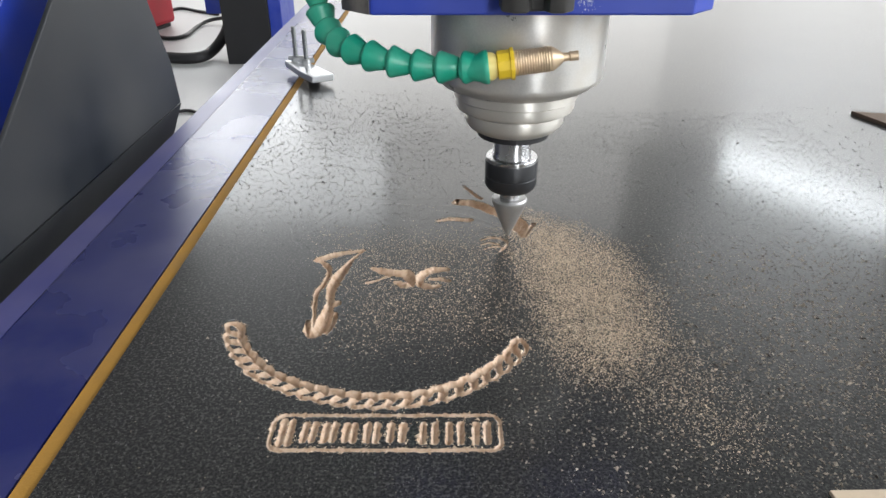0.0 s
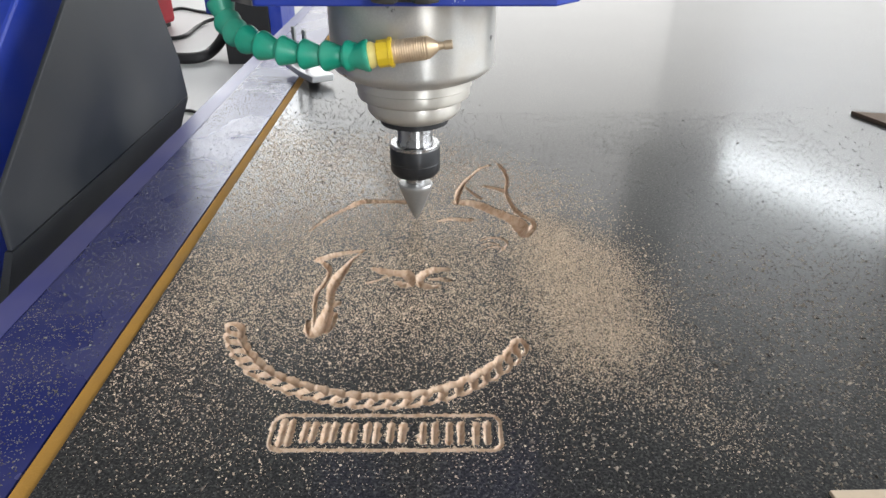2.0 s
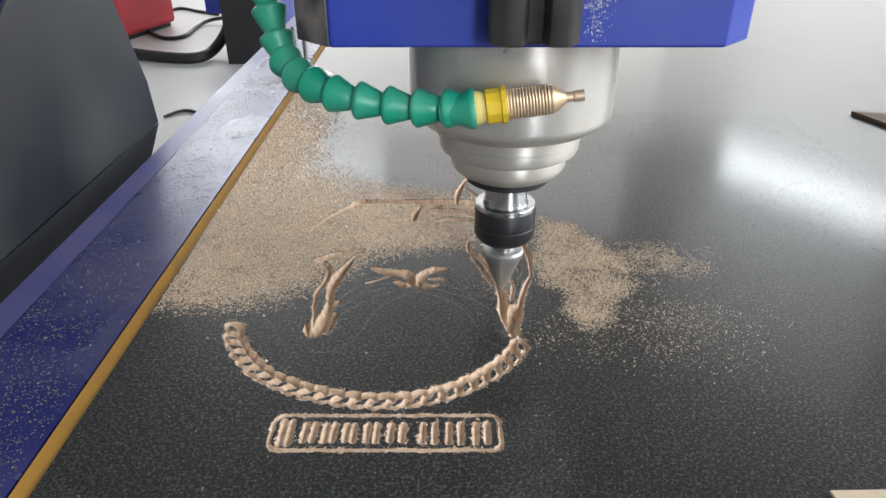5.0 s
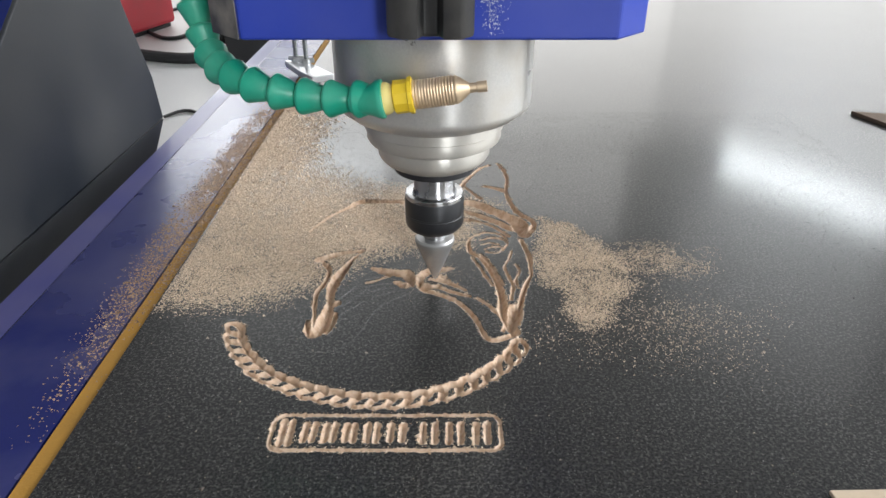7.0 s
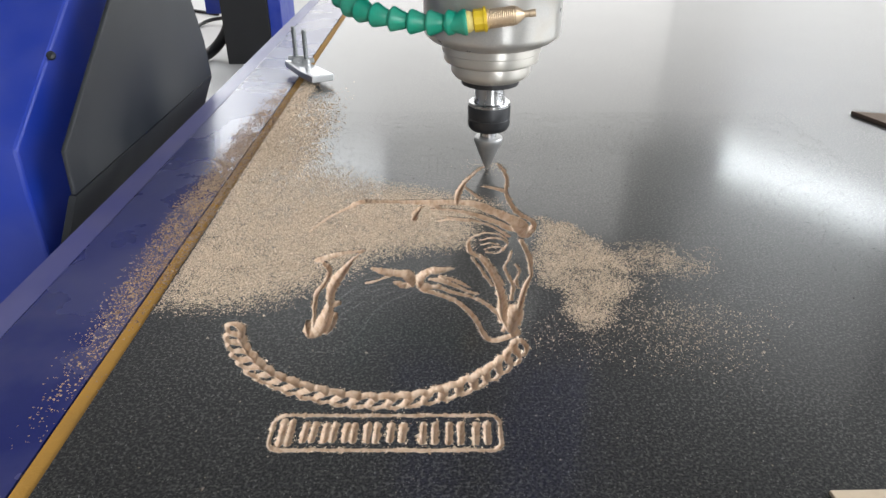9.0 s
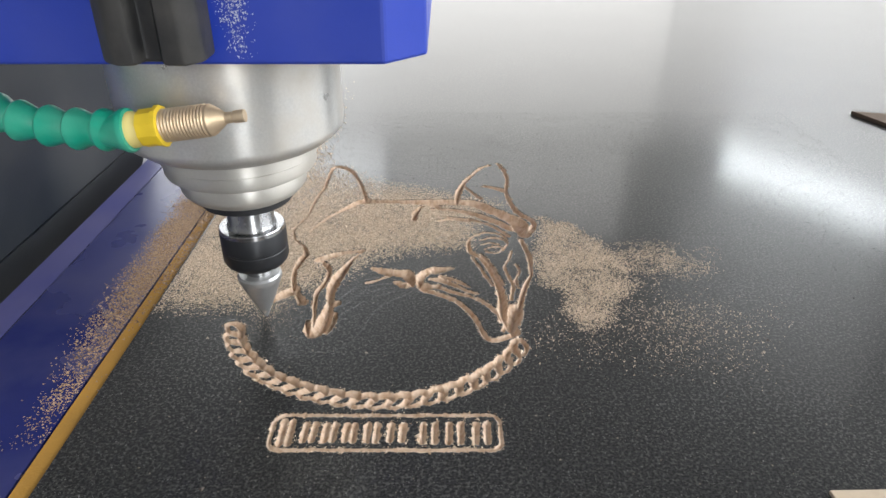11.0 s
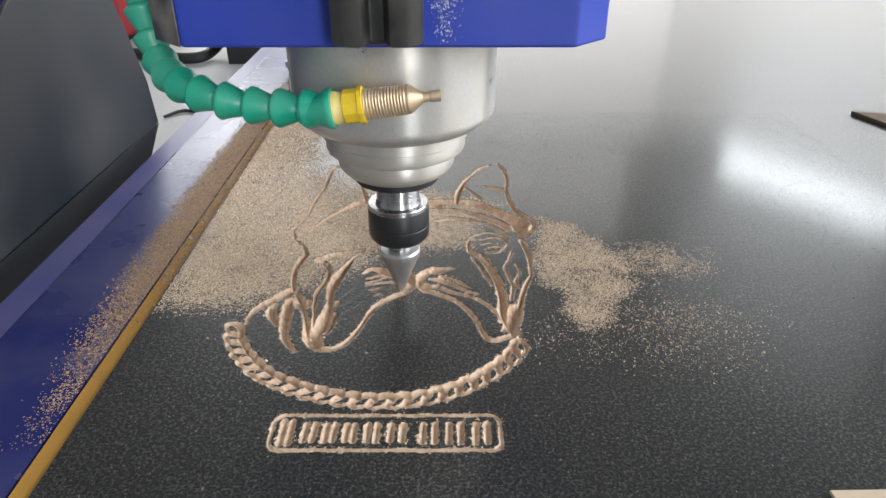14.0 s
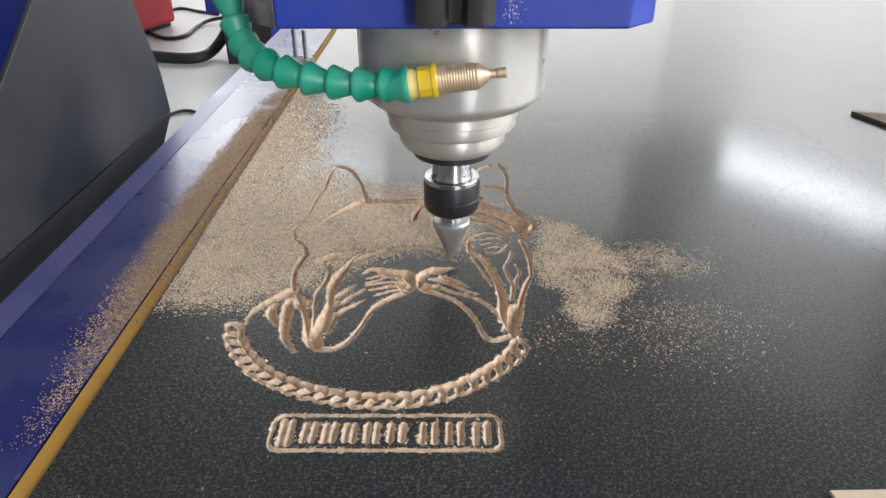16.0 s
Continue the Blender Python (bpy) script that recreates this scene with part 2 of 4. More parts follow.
# ---------------------------------------------------------------- machine bed and side rail
BED = thing("machine_bed", "blue painted steel bed of a router table", "machine bed", (0, 0, 0))
part("bed_plate", box(bmesh.new(), (-0.1824, -0.6, -0.10), (1.25, 2.4, -0.019)), BLACK, BED)
part("side_rail", extruded(bmesh.new(), [(-0.1828, -0.0025), (-0.2465, -0.0025), (-0.2480, -0.0030), (-0.2480, -0.10), (-0.1828, -0.10)], 1, -0.6, 2.4), RAIL_BLUE, BED, "glossy dusty blue painted rail top")
part("rail_edge", extruded(bmesh.new(), [(-0.2482, -0.0030), (-0.2690, -0.0042), (-0.2730, -0.0085), (-0.2730, -0.14), (-0.2482, -0.14)], 1, -0.6, 2.4), RAIL_EDGE, BED, "blue rail edge, its pale reflection put into the colour")
part("leg", box(bmesh.new(), (-0.26, 2.2, FLOOR_Z), (-0.16, 2.35, -0.12), 0.004), BLUE, BED)
part("leg", box(bmesh.new(), (-0.26, -0.55, FLOOR_Z), (-0.16, -0.40, -0.12), 0.004), BLUE, BED)
part("leg", box(bmesh.new(), (1.1, 2.2, FLOOR_Z), (1.2, 2.35, -0.10), 0.004), BLUE, BED)
part("leg", box(bmesh.new(), (1.1, -0.55, FLOOR_Z), (1.2, -0.40, -0.10), 0.004), BLUE, BED)

# ---------------------------------------------------------------- the board and its carving
SHEET = thing("carved_board", "black film-faced fibreboard sheet with carved tan grooves", "board", (0, 0, 0))
X0, X1, Y0, Y1 = -0.171, 1.049, -0.35, 2.09          # the sheet
CX0, CX1, CY0, CY1 = -0.136, 0.076, 0.206, 0.600     # its carved field
CELL = 0.00055
NX, NY = int((CX1 - CX0) / CELL), int((CY1 - CY0) / CELL)
CX1, CY1 = CX0 + NX * CELL, CY0 + NY * CELL
gx, gy = CX0 + np.arange(NX + 1) * CELL, CY0 + np.arange(NY + 1) * CELL
rng = np.random.default_rng(7)


def soft_noise(size):
    """Smooth random field over the carved field, about -1 to 1, with lumps of that many cells."""
    a = rng.standard_normal((NY // size + 3, NX // size + 3))
    yy, xx = np.arange(NY + 1) / size, np.arange(NX + 1) / size
    iy, ix = yy.astype(int), xx.astype(int)
    fy, fx = (yy - iy)[:, None], (xx - ix)[None, :]
    fy, fx = fy * fy * (3 - 2 * fy), fx * fx * (3 - 2 * fx)
    return (a[iy][:, ix] * (1 - fy) * (1 - fx) + a[iy + 1][:, ix] * fy * (1 - fx) + a[iy][:, ix + 1] * (1 - fy) * fx + a[iy + 1][:, ix + 1] * fy * fx)


fray = 0.30 * soft_noise(2) + 0.28 * soft_noise(5)    # mm of ragged edge
deep = np.zeros((NY + 1, NX + 1))                      # metres below the film
rim = np.zeros((NY + 1, NX + 1))
fringe = np.full((NY + 1, NX + 1), 99.0)               # time at which a cut's edge gets its crumbs
when = np.full((NY + 1, NX + 1), 99.0)                 # time at which the cutter gets there


def carve(a, b, wa, wb, t, slope=2.1):
    """A V groove from a to b in millimetres, its width running from wa to wb."""
    reach = max(wa, wb) / 2 + 2.0
    i0, i1 = np.searchsorted(gx * 1000, (min(a[0], b[0]) - reach, max(a[0], b[0]) + reach))
    j0, j1 = np.searchsorted(gy * 1000, (min(a[1], b[1]) - reach, max(a[1], b[1]) + reach))
    if i1 <= i0 or j1 <= j0:
        return
    px, py = gx[None, i0:i1] * 1000, gy[j0:j1, None] * 1000
    dx, dy = b[0] - a[0], b[1] - a[1]
    u = np.clip(((px - a[0]) * dx + (py - a[1]) * dy) / max(dx * dx + dy * dy, 1e-9), 0, 1)
    dist = np.hypot(px - a[0] - u * dx, py - a[1] - u * dy)
    half = (wa + (wb - wa) * u) / 2
    dist = dist + fray[j0:j1, i0:i1] * np.clip(dist / half, 0, 1) ** 2
    d = np.maximum(0, half - dist) * slope
    d = np.where(d > 4.5, 4.5 + (d - 4.5) * 0.45, d) / 1000
    here = when[j0:j1, i0:i1]
    np.minimum(here, np.where(d > 0.00005, t, 99.0), out=here)
    np.maximum(deep[j0:j1, i0:i1], d, out=deep[j0:j1, i0:i1])
    lip = np.exp(-((dist - half - 0.3) / 0.5) ** 2) * (0.00010 if t < 0 else 0.0)
    np.maximum(rim[j0:j1, i0:i1], lip, out=rim[j0:j1, i0:i1])
    frayed = fringe[j0:j1, i0:i1]
    np.minimum(frayed, np.where(np.abs(dist - half) < 0.8, t, 99.0), out=frayed)


def groove(t0, t1, points):
    """A carved stroke through (x, y, width) in millimetres, cut from t0 to t1 seconds."""
    line = curve_points([Vector(p) for p in points], 1.5)
    line.append(Vector(points[-1]))
    n = len(line) - 1
    for k in range(n):
        t = t0 + (t1 - t0) * (k + 1) / n
        carve(line[k], line[k + 1], max(0.7, line[k].z), max(0.7, line[k + 1].z), -1.0 if t0 < 0 else round(t * 10) / 10)


def chain_ring(cx, cy, along, long, wide, w, lean):
    """One link: an oval ring groove leaning across the chain's line, the film left inside it."""
    pts = []
    c, s = math.cos(along + lean), math.sin(along + lean)
    for k in range(25):
        a = 2 * math.pi * k / 24
        px, py = long * math.cos(a), wide * math.sin(a)
        pts.append((cx + c * px - s * py, cy + s * px + c * py))
    for k in range(24):
        ww = w * (1.0 + 0.3 * math.sin(2 * math.pi * k / 24 + 0.8))
        carve(pts[k], pts[k + 1], ww, ww, -1.0, 1.6)


# The chain along the collar.
collar = curve_points([(-117.5, 318, 0), (-117, 304, 0), (-107.4, 286, 0), (-93.7, 271, 0), (-76, 260, 0), (-54, 252.4, 0), (-34, 249.5, 0),
                       (-15, 250.8, 0), (4.5, 257, 0), (22, 268.5, 0), (37.3, 284.6, 0), (48, 306, 0)], 8.8)
for i in range(1, len(collar) - 1):
    d = collar[i + 1] - collar[i - 1]
    chain_ring(collar[i].x, collar[i].y, math.atan2(d.y, d.x), 6.6, 3.5, 4.0, radians(31))

# The name plate: a rounded frame and, in place of lettering, plain upright bars.
fx0, fx1, fy0, fy1, fr = -79.0, 26.6, 218.0, 240.0, 5.0
ring = []
for cx, cy, a0 in ((fx1 - fr, fy0 + fr, -90), (fx1 - fr, fy1 - fr, 0), (fx0 + fr, fy1 - fr, 90), (fx0 + fr, fy0 + fr, 180)):
    ring += [(cx + fr * math.cos(radians(a0 + q)), cy + fr * math.sin(radians(a0 + q))) for q in (0, 30, 60, 90)]
for a, b in zip(ring, ring[1:] + ring[:1]):
    carve(a, b, 2.7, 2.7, -1.0, 1.1)
for x in (-65.5, 10.5):
    carve((x, fy1 + 1.2), (x, fy1 - 1.2), 1.6, 1.6, -1.0)
for x, wide, low, high in ((-72.4, 6.4, 221.2, 237), (-61.8, 6.6, 223, 234.5), (-52.3, 6.2, 223, 234.5), (-43, 6, 223, 234.5), (-32.8, 7, 223, 234.5),
                           (-21.4, 9.4, 223, 234.5), (-6.6, 9, 222, 235.2), (5.4, 9, 222, 235.2), (17.6, 9, 222, 235.2)):
    for side in (-1, 1):
        carve((x + side * wide * 0.3, low + 0.8), (x + side * wide * 0.3 + 0.3, high - 0.8), 4.0, 4.0, -1.0, 1.2)

# The head, stroke by stroke in the order of cutting.
groove(-1, -1, [(-82.2, 386.2, 7.2), (-77.1, 390.0, 7.4), (-70.1, 393.8, 6.8), (-62.7, 396.1, 5.0), (-55.3, 398.4, 5.0)])
groove(-1, -1, [(-53.4, 398.4, 2.3), (-58.3, 390.7, 2.8), (-62.7, 380.4, 4.2), (-65.1, 370.4, 7.8), (-68.1, 358.1, 7.7), (-68.7, 345.2, 5.9), (-67.6, 332.9, 5.2), (-67.8, 321.3, 9.1), (-70.0, 310.2, 10.6), (-72.1, 303.8, 6.9)])
groove(-1, -1, [(-67.2, 332.3, 7.2), (-64.1, 334.7, 6.5)])
groove(-1, -1, [(-63.3, 324.1, 3.8), (-63.3, 314.6, 4.9), (-65.2, 305.9, 3.7)])
groove(-1, -1, [(-82.2, 386.2, 2.4), (-76.2, 378.9, 4.4), (-73.3, 371.8, 3.7), (-74.1, 358.1, 3.6), (-77.1, 348.3, 3.5), (-76.8, 335.9, 3.1), (-74.7, 321.3, 2.6), (-74.3, 312.9, 2.6)])
groove(-1, -1, [(-76.7, 315.7, 3.5), (-76.4, 308.6, 4.4), (-72.9, 302.8, 5.1)])
groove(-1, -1, [(-45.5, 375.3, 3.1), (-39.7, 371.8, 6.7), (-30.5, 369.7, 8.7), (-23.2, 368.3, 9.5), (-20.0, 361.5, 7.4)])
groove(-1, -1, [(-47.5, 358.1, 3.3), (-42.4, 360.1, 2.4), (-37.3, 363.5, 2.4), (-33.9, 366.2, 2.3)])
groove(-1, -1, [(-29.1, 358.1, 4.4), (-24.3, 354.8, 5.6), (-20.8, 355.5, 6.7)])
groove(-1, -1, [(-14.5, 356.8, 4.6), (-14.0, 364.9, 6.8), (-10.5, 370.4, 7.6), (-3.3, 373.9, 7.0), (2.9, 373.9, 3.6)])
groove(-1, -1, [(-13.8, 355.5, 6.0), (-9.1, 352.9, 5.8), (-2.1, 354.8, 3.3)])
groove(-1, -1, [(-7.9, 362.1, 3.5), (-1.4, 362.1, 4.2), (2.8, 360.1, 3.2)])
groove(-1, -1, [(12.3, 475.3, 10.2), (24.5, 472.2, 11.6), (36.1, 461.3, 11.0), (46.9, 450.7, 11.4), (54.4, 441.4, 13.8), (56.3, 430.7, 11.3), (56.3, 419.5, 4.7)])
groove(-1, -1, [(66.6, 438.7, 2.6), (62.9, 431.6, 4.4), (56.9, 421.2, 5.0)])
groove(-1, -1, [(17.6, 505.4, 2.0), (23.5, 492.1, 3.3), (29.4, 481.5, 3.5)])
groove(-1, -1, [(-3.8, 443.3, 3.5), (6.7, 446.0, 5.9), (19.2, 444.2, 5.9)])
groove(-1, -1, [(26.9, 413.7, 2.1), (34.2, 417.0, 3.0), (42.0, 414.5, 2.7), (44.6, 407.9, 1.9), (38.7, 397.6, 2.2)])
groove(-1, -1, [(26.6, 407.1, 2.0), (32.2, 409.6, 2.2), (38.3, 407.1, 2.2)])
groove(-1, -1, [(28.6, 400.8, 1.9), (34.2, 403.9, 2.1), (38.8, 403.9, 3.0)])
groove(0.2, 0.3, [(10.5, 473.2, 4.0), (12.2, 492.1, 5.5), (16.8, 511.1, 4.2), (24.5, 528.8, 3.3), (32.4, 543.7, 3.1), (40.1, 550.1, 3.8)])
groove(0.3, 0.4, [(47.8, 554.0, 2.6), (51.8, 541.2, 3.6), (53.4, 519.2, 3.1), (50.6, 496.5, 2.9), (50.9, 483.6, 3.7), (52.9, 471.2, 4.0), (55.0, 461.3, 4.4), (59.6, 451.6, 5.1), (65.1, 444.2, 4.6), (66.6, 435.1, 3.7), (63.1, 426.3, 3.7), (58.3, 419.5, 5.4)])
groove(0.3, 0.4, [(34.2, 505.4, 4.1), (41.8, 502.0, 5.2), (49.2, 496.5, 6.1)])
groove(0.7, 1.0, [(-71.1, 466.2, 4.2), (-82.3, 453.5, 3.8), (-89.9, 439.6, 3.3), (-95.5, 426.3, 2.0)])
groove(1.2, 1.6, [(-71.1, 466.2, 5.1), (-63.4, 475.3, 7.8), (-41.5, 476.3, 6.5), (-28.2, 475.3, 6.5)])
groove(2.4, 2.9, [(-30.4, 475.3, 7.8), (-10.6, 475.3, 10.5), (2.6, 475.3, 10.5), (13.6, 475.3, 10.6)])
groove(2.7, 2.9, [(-21.4, 446.0, 5.0), (-20.5, 457.4, 5.5), (-16.9, 467.2, 4.2)])
groove(2.7, 2.9, [(-10.5, 470.2, 5.9), (-3.9, 467.2, 5.9)])
groove(2.8, 3.1, [(-8.2, 462.2, 3.7), (6.9, 461.3, 4.9), (23.8, 453.5, 6.7), (37.9, 442.3, 6.9), (49.3, 430.7, 7.6)])
groove(2.9, 3.1, [(2.5, 449.8, 2.3), (21.3, 444.2, 3.3), (35.3, 435.1, 2.8), (46.3, 419.5, 3.2)])
groove(3.3, 3.9, [(54.5, 413.7, 4.0), (56.4, 401.6, 3.8), (57.8, 390.0, 4.0), (57.3, 375.3, 2.8), (56.3, 366.9, 2.8), (52.3, 356.8, 3.7), (48.5, 343.9, 4.0), (45.7, 332.9, 4.4), (42.9, 321.3, 7.8), (38.9, 312.9, 9.0)])
groove(3.6, 4.1, [(42.8, 329.9, 8.6), (40.4, 318.5, 10.9), (38.8, 311.3, 8.3), (40.4, 304.9, 6.4)])
groove(4.1, 4.2, [(36.3, 342.1, 5.6), (35.2, 327.0, 6.5), (37.4, 314.6, 6.3)])
groove(4.4, 4.8, [(17.3, 409.6, 3.1), (18.4, 397.6, 3.6), (24.2, 390.0, 3.3), (28.8, 378.9, 4.0), (32.7, 364.9, 4.6), (35.3, 351.6, 5.6), (35.4, 339.0, 5.2)])
groove(4.4, 4.8, [(25.1, 393.8, 2.0), (31.2, 380.4, 2.3), (35.2, 364.9, 2.7), (38.0, 354.8, 2.0)])
groove(4.5, 4.9, [(46.4, 397.6, 2.0), (43.5, 386.2, 2.0), (40.2, 377.5, 2.0), (41.7, 364.9, 2.6), (43.7, 354.8, 2.7), (41.2, 339.0, 2.6)])
groove(4.6, 5, [(17.3, 411.2, 2.3), (21.6, 419.5, 2.4), (30.6, 424.6, 2.3), (40.5, 422.0, 2.1), (45.1, 413.7, 1.6)])
groove(4.6, 5, [(29.9, 396.9, 2.1), (35.9, 395.3, 2.0), (41.6, 400.0, 1.7)])
groove(4.7, 5, [(23.7, 378.9, 2.0), (27.3, 364.9, 2.2), (31.0, 354.8, 2.2)])
groove(4.7, 5, [(19.3, 390.0, 2.0), (24.9, 373.2, 2.0), (29.8, 358.1, 2.0)])
groove(4.9, 5.4, [(47.5, 380.4, 2.0), (49.6, 371.8, 2.0), (46.1, 361.5, 2.0), (46.9, 351.6, 2.0)])
groove(5, 5.6, [(41.4, 304.9, 4.7), (34.7, 301.2, 4.7), (29.2, 298.6, 4.6), (24.4, 300.7, 3.7), (21.1, 310.2, 3.2), (18.3, 319.6, 3.3), (14.6, 328.2, 3.5)])
groove(5.3, 5.6, [(33.6, 307.0, 2.4), (35.3, 315.7, 2.2), (31.7, 324.1, 2.0), (27.2, 332.9, 2.3), (20.8, 340.2, 2.6)])
groove(5.5, 6.2, [(14.6, 328.2, 3.5), (7.1, 337.7, 3.8), (-1.4, 343.9, 4.2), (-9.4, 348.3, 4.9), (-13.7, 352.9, 5.1)])
groove(6.3, 6.6, [(-10.2, 354.8, 4.0), (-1.4, 351.6, 3.8), (7.3, 346.4, 3.7), (15.8, 342.7, 3.1)])
groove(6.5, 6.9, [(-5.1, 370.4, 5.0), (4.0, 374.6, 4.2), (6.6, 375.3, 2.7)])
groove(6.6, 7.2, [(-5.0, 361.5, 4.7), (5.7, 356.1, 3.7), (14.3, 349.0, 2.9), (21.1, 345.2, 2.3)])
groove(7.0, 7.3, [(-1.4, 365.5, 3.2), (7.5, 360.8, 3.1), (16.1, 352.9, 2.0)])
groove(7.4, 7.8, [(17.5, 341.4, 2.0), (25.0, 334.7, 2.6), (31.1, 325.9, 2.7), (34.3, 315.7, 3.3)])
groove(8.1, 8.4, [(55.3, 409.6, 2.7), (57.1, 390.0, 2.0), (56.2, 371.8, 2.0)])
groove(9.6, 10.4, [(-58.8, 473.2, 4.0), (-65.1, 499.8, 3.1), (-72.2, 522.8, 2.7), (-79.8, 538.7, 3.8), (-90.7, 547.5, 4.7), (-95.7, 541.2, 3.3), (-96.4, 519.2, 2.6), (-96.3, 503.1, 3.5), (-99.4, 485.7, 2.7), (-100.5, 468.2, 2.4), (-101.1, 451.6, 2.0)])
groove(10.2, 10.4, [(-101.1, 451.6, 2.0), (-105.2, 439.6, 2.0), (-107.5, 429.8, 2.0), (-103.6, 413.7, 2.0)])
groove(10.3, 10.6, [(-77.0, 461.3, 4.1), (-65.6, 475.3, 6.7), (-59.3, 478.4, 7.7)])
groove(10.6, 11.0, [(-103.6, 413.7, 2.0), (-95.5, 403.9, 2.7), (-92.5, 393.8, 4.6), (-94.9, 384.0, 5.0), (-95.6, 370.4, 3.8), (-93.0, 354.8, 4.0), (-88.1, 343.9, 4.5), (-83.8, 335.3, 6.3)])
groove(10.8, 11.3, [(-92.0, 349.6, 9.1), (-96.3, 345.2, 9.0), (-101.9, 339.0, 6.5), (-107.3, 332.9, 5.5), (-110.9, 327.0, 4.2), (-112.4, 320.1, 2.9), (-112.0, 314.6, 2.0)])
groove(11.3, 11.6, [(-100.5, 332.9, 5.5), (-100.3, 324.1, 6.5), (-96.5, 317.3, 5.0), (-94.4, 312.4, 2.0)])
groove(11.6, 12.1, [(-92.7, 339.0, 6.1), (-91.6, 327.0, 7.7), (-90.0, 312.9, 6.9), (-88.2, 302.3, 5.1), (-83.8, 294.6, 3.7), (-79.6, 288.6, 2.4)])
groove(11.9, 12.1, [(-88.2, 339.0, 6.4), (-83.7, 332.9, 8.7), (-80.9, 335.9, 6.4)])
groove(12.1, 12.3, [(-82.8, 329.9, 3.8), (-78.8, 318.5, 4.1), (-77.0, 310.2, 5.2), (-74.5, 299.7, 6.3), (-70.4, 293.6, 5.9)])
groove(12.2, 12.45, [(-74.3, 307.5, 7.4), (-70.5, 299.7, 8.8), (-68.1, 292.6, 4.6)])
groove(12.4, 12.7, [(-67.9, 291.1, 5.0), (-62.3, 290.6, 5.1), (-56.5, 293.1, 4.2), (-52.5, 298.1, 3.7), (-48.7, 305.9, 3.5), (-45.1, 316.8, 3.3), (-42.7, 325.9, 3.6), (-39.0, 332.9, 4.4), (-32.1, 340.2, 4.9), (-25.5, 345.2, 5.5), (-21.6, 350.3, 5.8)])
groove(12.7, 13.1, [(-20.6, 351.6, 5.2), (-19.2, 360.1, 5.5), (-20.3, 368.3, 4.2)])
groove(13.0, 13.4, [(-50.5, 369.7, 3.1), (-45.5, 374.6, 5.5), (-34.3, 371.8, 5.1), (-23.2, 368.3, 5.9)])
groove(13.3, 13.7, [(-48.0, 362.8, 2.6), (-39.3, 366.2, 3.6), (-30.1, 363.5, 3.3), (-22.1, 360.1, 4.7)])
groove(13.7, 14.0, [(-47.9, 354.8, 2.6), (-36.9, 358.1, 3.5), (-24.5, 358.1, 4.2)])
groove(13.9, 14.3, [(-44.9, 349.6, 2.4), (-33.0, 353.5, 3.3), (-23.2, 353.5, 4.2)])
groove(14.0, 14.4, [(-41.0, 343.9, 2.3), (-31.0, 349.0, 3.2), (-23.0, 350.3, 4.1)])
groove(14.6, 14.9, [(-67.8, 339.0, 5.8), (-63.3, 343.3, 4.7), (-58.9, 349.6, 3.3), (-54.9, 354.8, 2.0)])
groove(14.8, 15.0, [(-65.2, 332.9, 6.0), (-59.6, 335.9, 4.1), (-54.7, 343.3, 3.3), (-48.5, 350.3, 2.0)])
groove(14.9, 15.2, [(-62.8, 320.1, 3.8), (-59.4, 327.0, 3.7), (-54.3, 331.7, 3.5), (-48.9, 337.1, 2.0)])
groove(15.2, 15.6, [(-77.3, 378.9, 3.1), (-72.6, 384.8, 2.8), (-64.5, 386.2, 2.9)])
groove(15.4, 15.75, [(-62.9, 373.2, 3.8), (-57.6, 384.8, 4.4), (-50.9, 392.3, 5.1), (-43.7, 396.9, 4.6)])
groove(15.75, 16, [(-43.7, 396.9, 4.9), (-32.5, 401.6, 4.0), (-20.9, 403.1, 4.1), (-9.3, 401.6, 3.8), (4.2, 393.8, 3.6)])

rough_cut = 0.00016 * soft_noise(2) + 0.0001 * soft_noise(4)
height = np.where(deep > 0.00008, -deep + rough_cut * np.clip(deep / 0.001, 0, 1), rim * (1 + 0.8 * soft_noise(2)))
height[0, :] = height[-1, :] = 0
height[:, 0] = height[:, -1] = 0


def grid_mesh(name, quads, z, material, parent):
    """Cells of the carved field as one mesh; z: a height for each grid point, or one height."""
    used, index = np.unique(quads, return_inverse=True)
    jj, ii = np.divmod(used, NX + 1)
    co = np.stack([gx[ii], gy[jj], z.ravel()[used] if isinstance(z, np.ndarray) else np.full(len(used), z)], 1)
    me = bpy.data.meshes.new(name)
    me.from_pydata(co.tolist(), [], index.reshape(-1, 4).tolist())
    me.polygons.foreach_set("use_smooth", np.ones(len(me.polygons), dtype=bool))
    me.materials.append(material)
    ob = new(name, me)
    ob.parent = parent
    return ob


jj, ii = np.mgrid[0:NY, 0:NX]
corner = jj * (NX + 1) + ii
cells = np.stack([corner, corner + 1, corner + NX + 2, corner + NX + 1], -1).reshape(-1, 4)
grid_mesh("carved_field", cells, height, BOARD, SHEET)

# Film not yet cut: it lies over each later stroke until the cutter takes it.
cell_when = np.minimum.reduce([when[:-1, :-1], when[:-1, 1:], when[1:, :-1], when[1:, 1:]]).reshape(-1)
UNCUT = []
for t in np.unique(np.round(cell_when[(cell_when > 0) & (cell_when < 50)], 1)):
    chosen = cells[np.abs(cell_when - t) < 0.05]
    ob = grid_mesh("uncut_film", chosen, 0.00002, BOARD, SHEET)
    UNCUT.append((float(t), tagged(ob, kind="stuff")))

bm = bmesh.new()
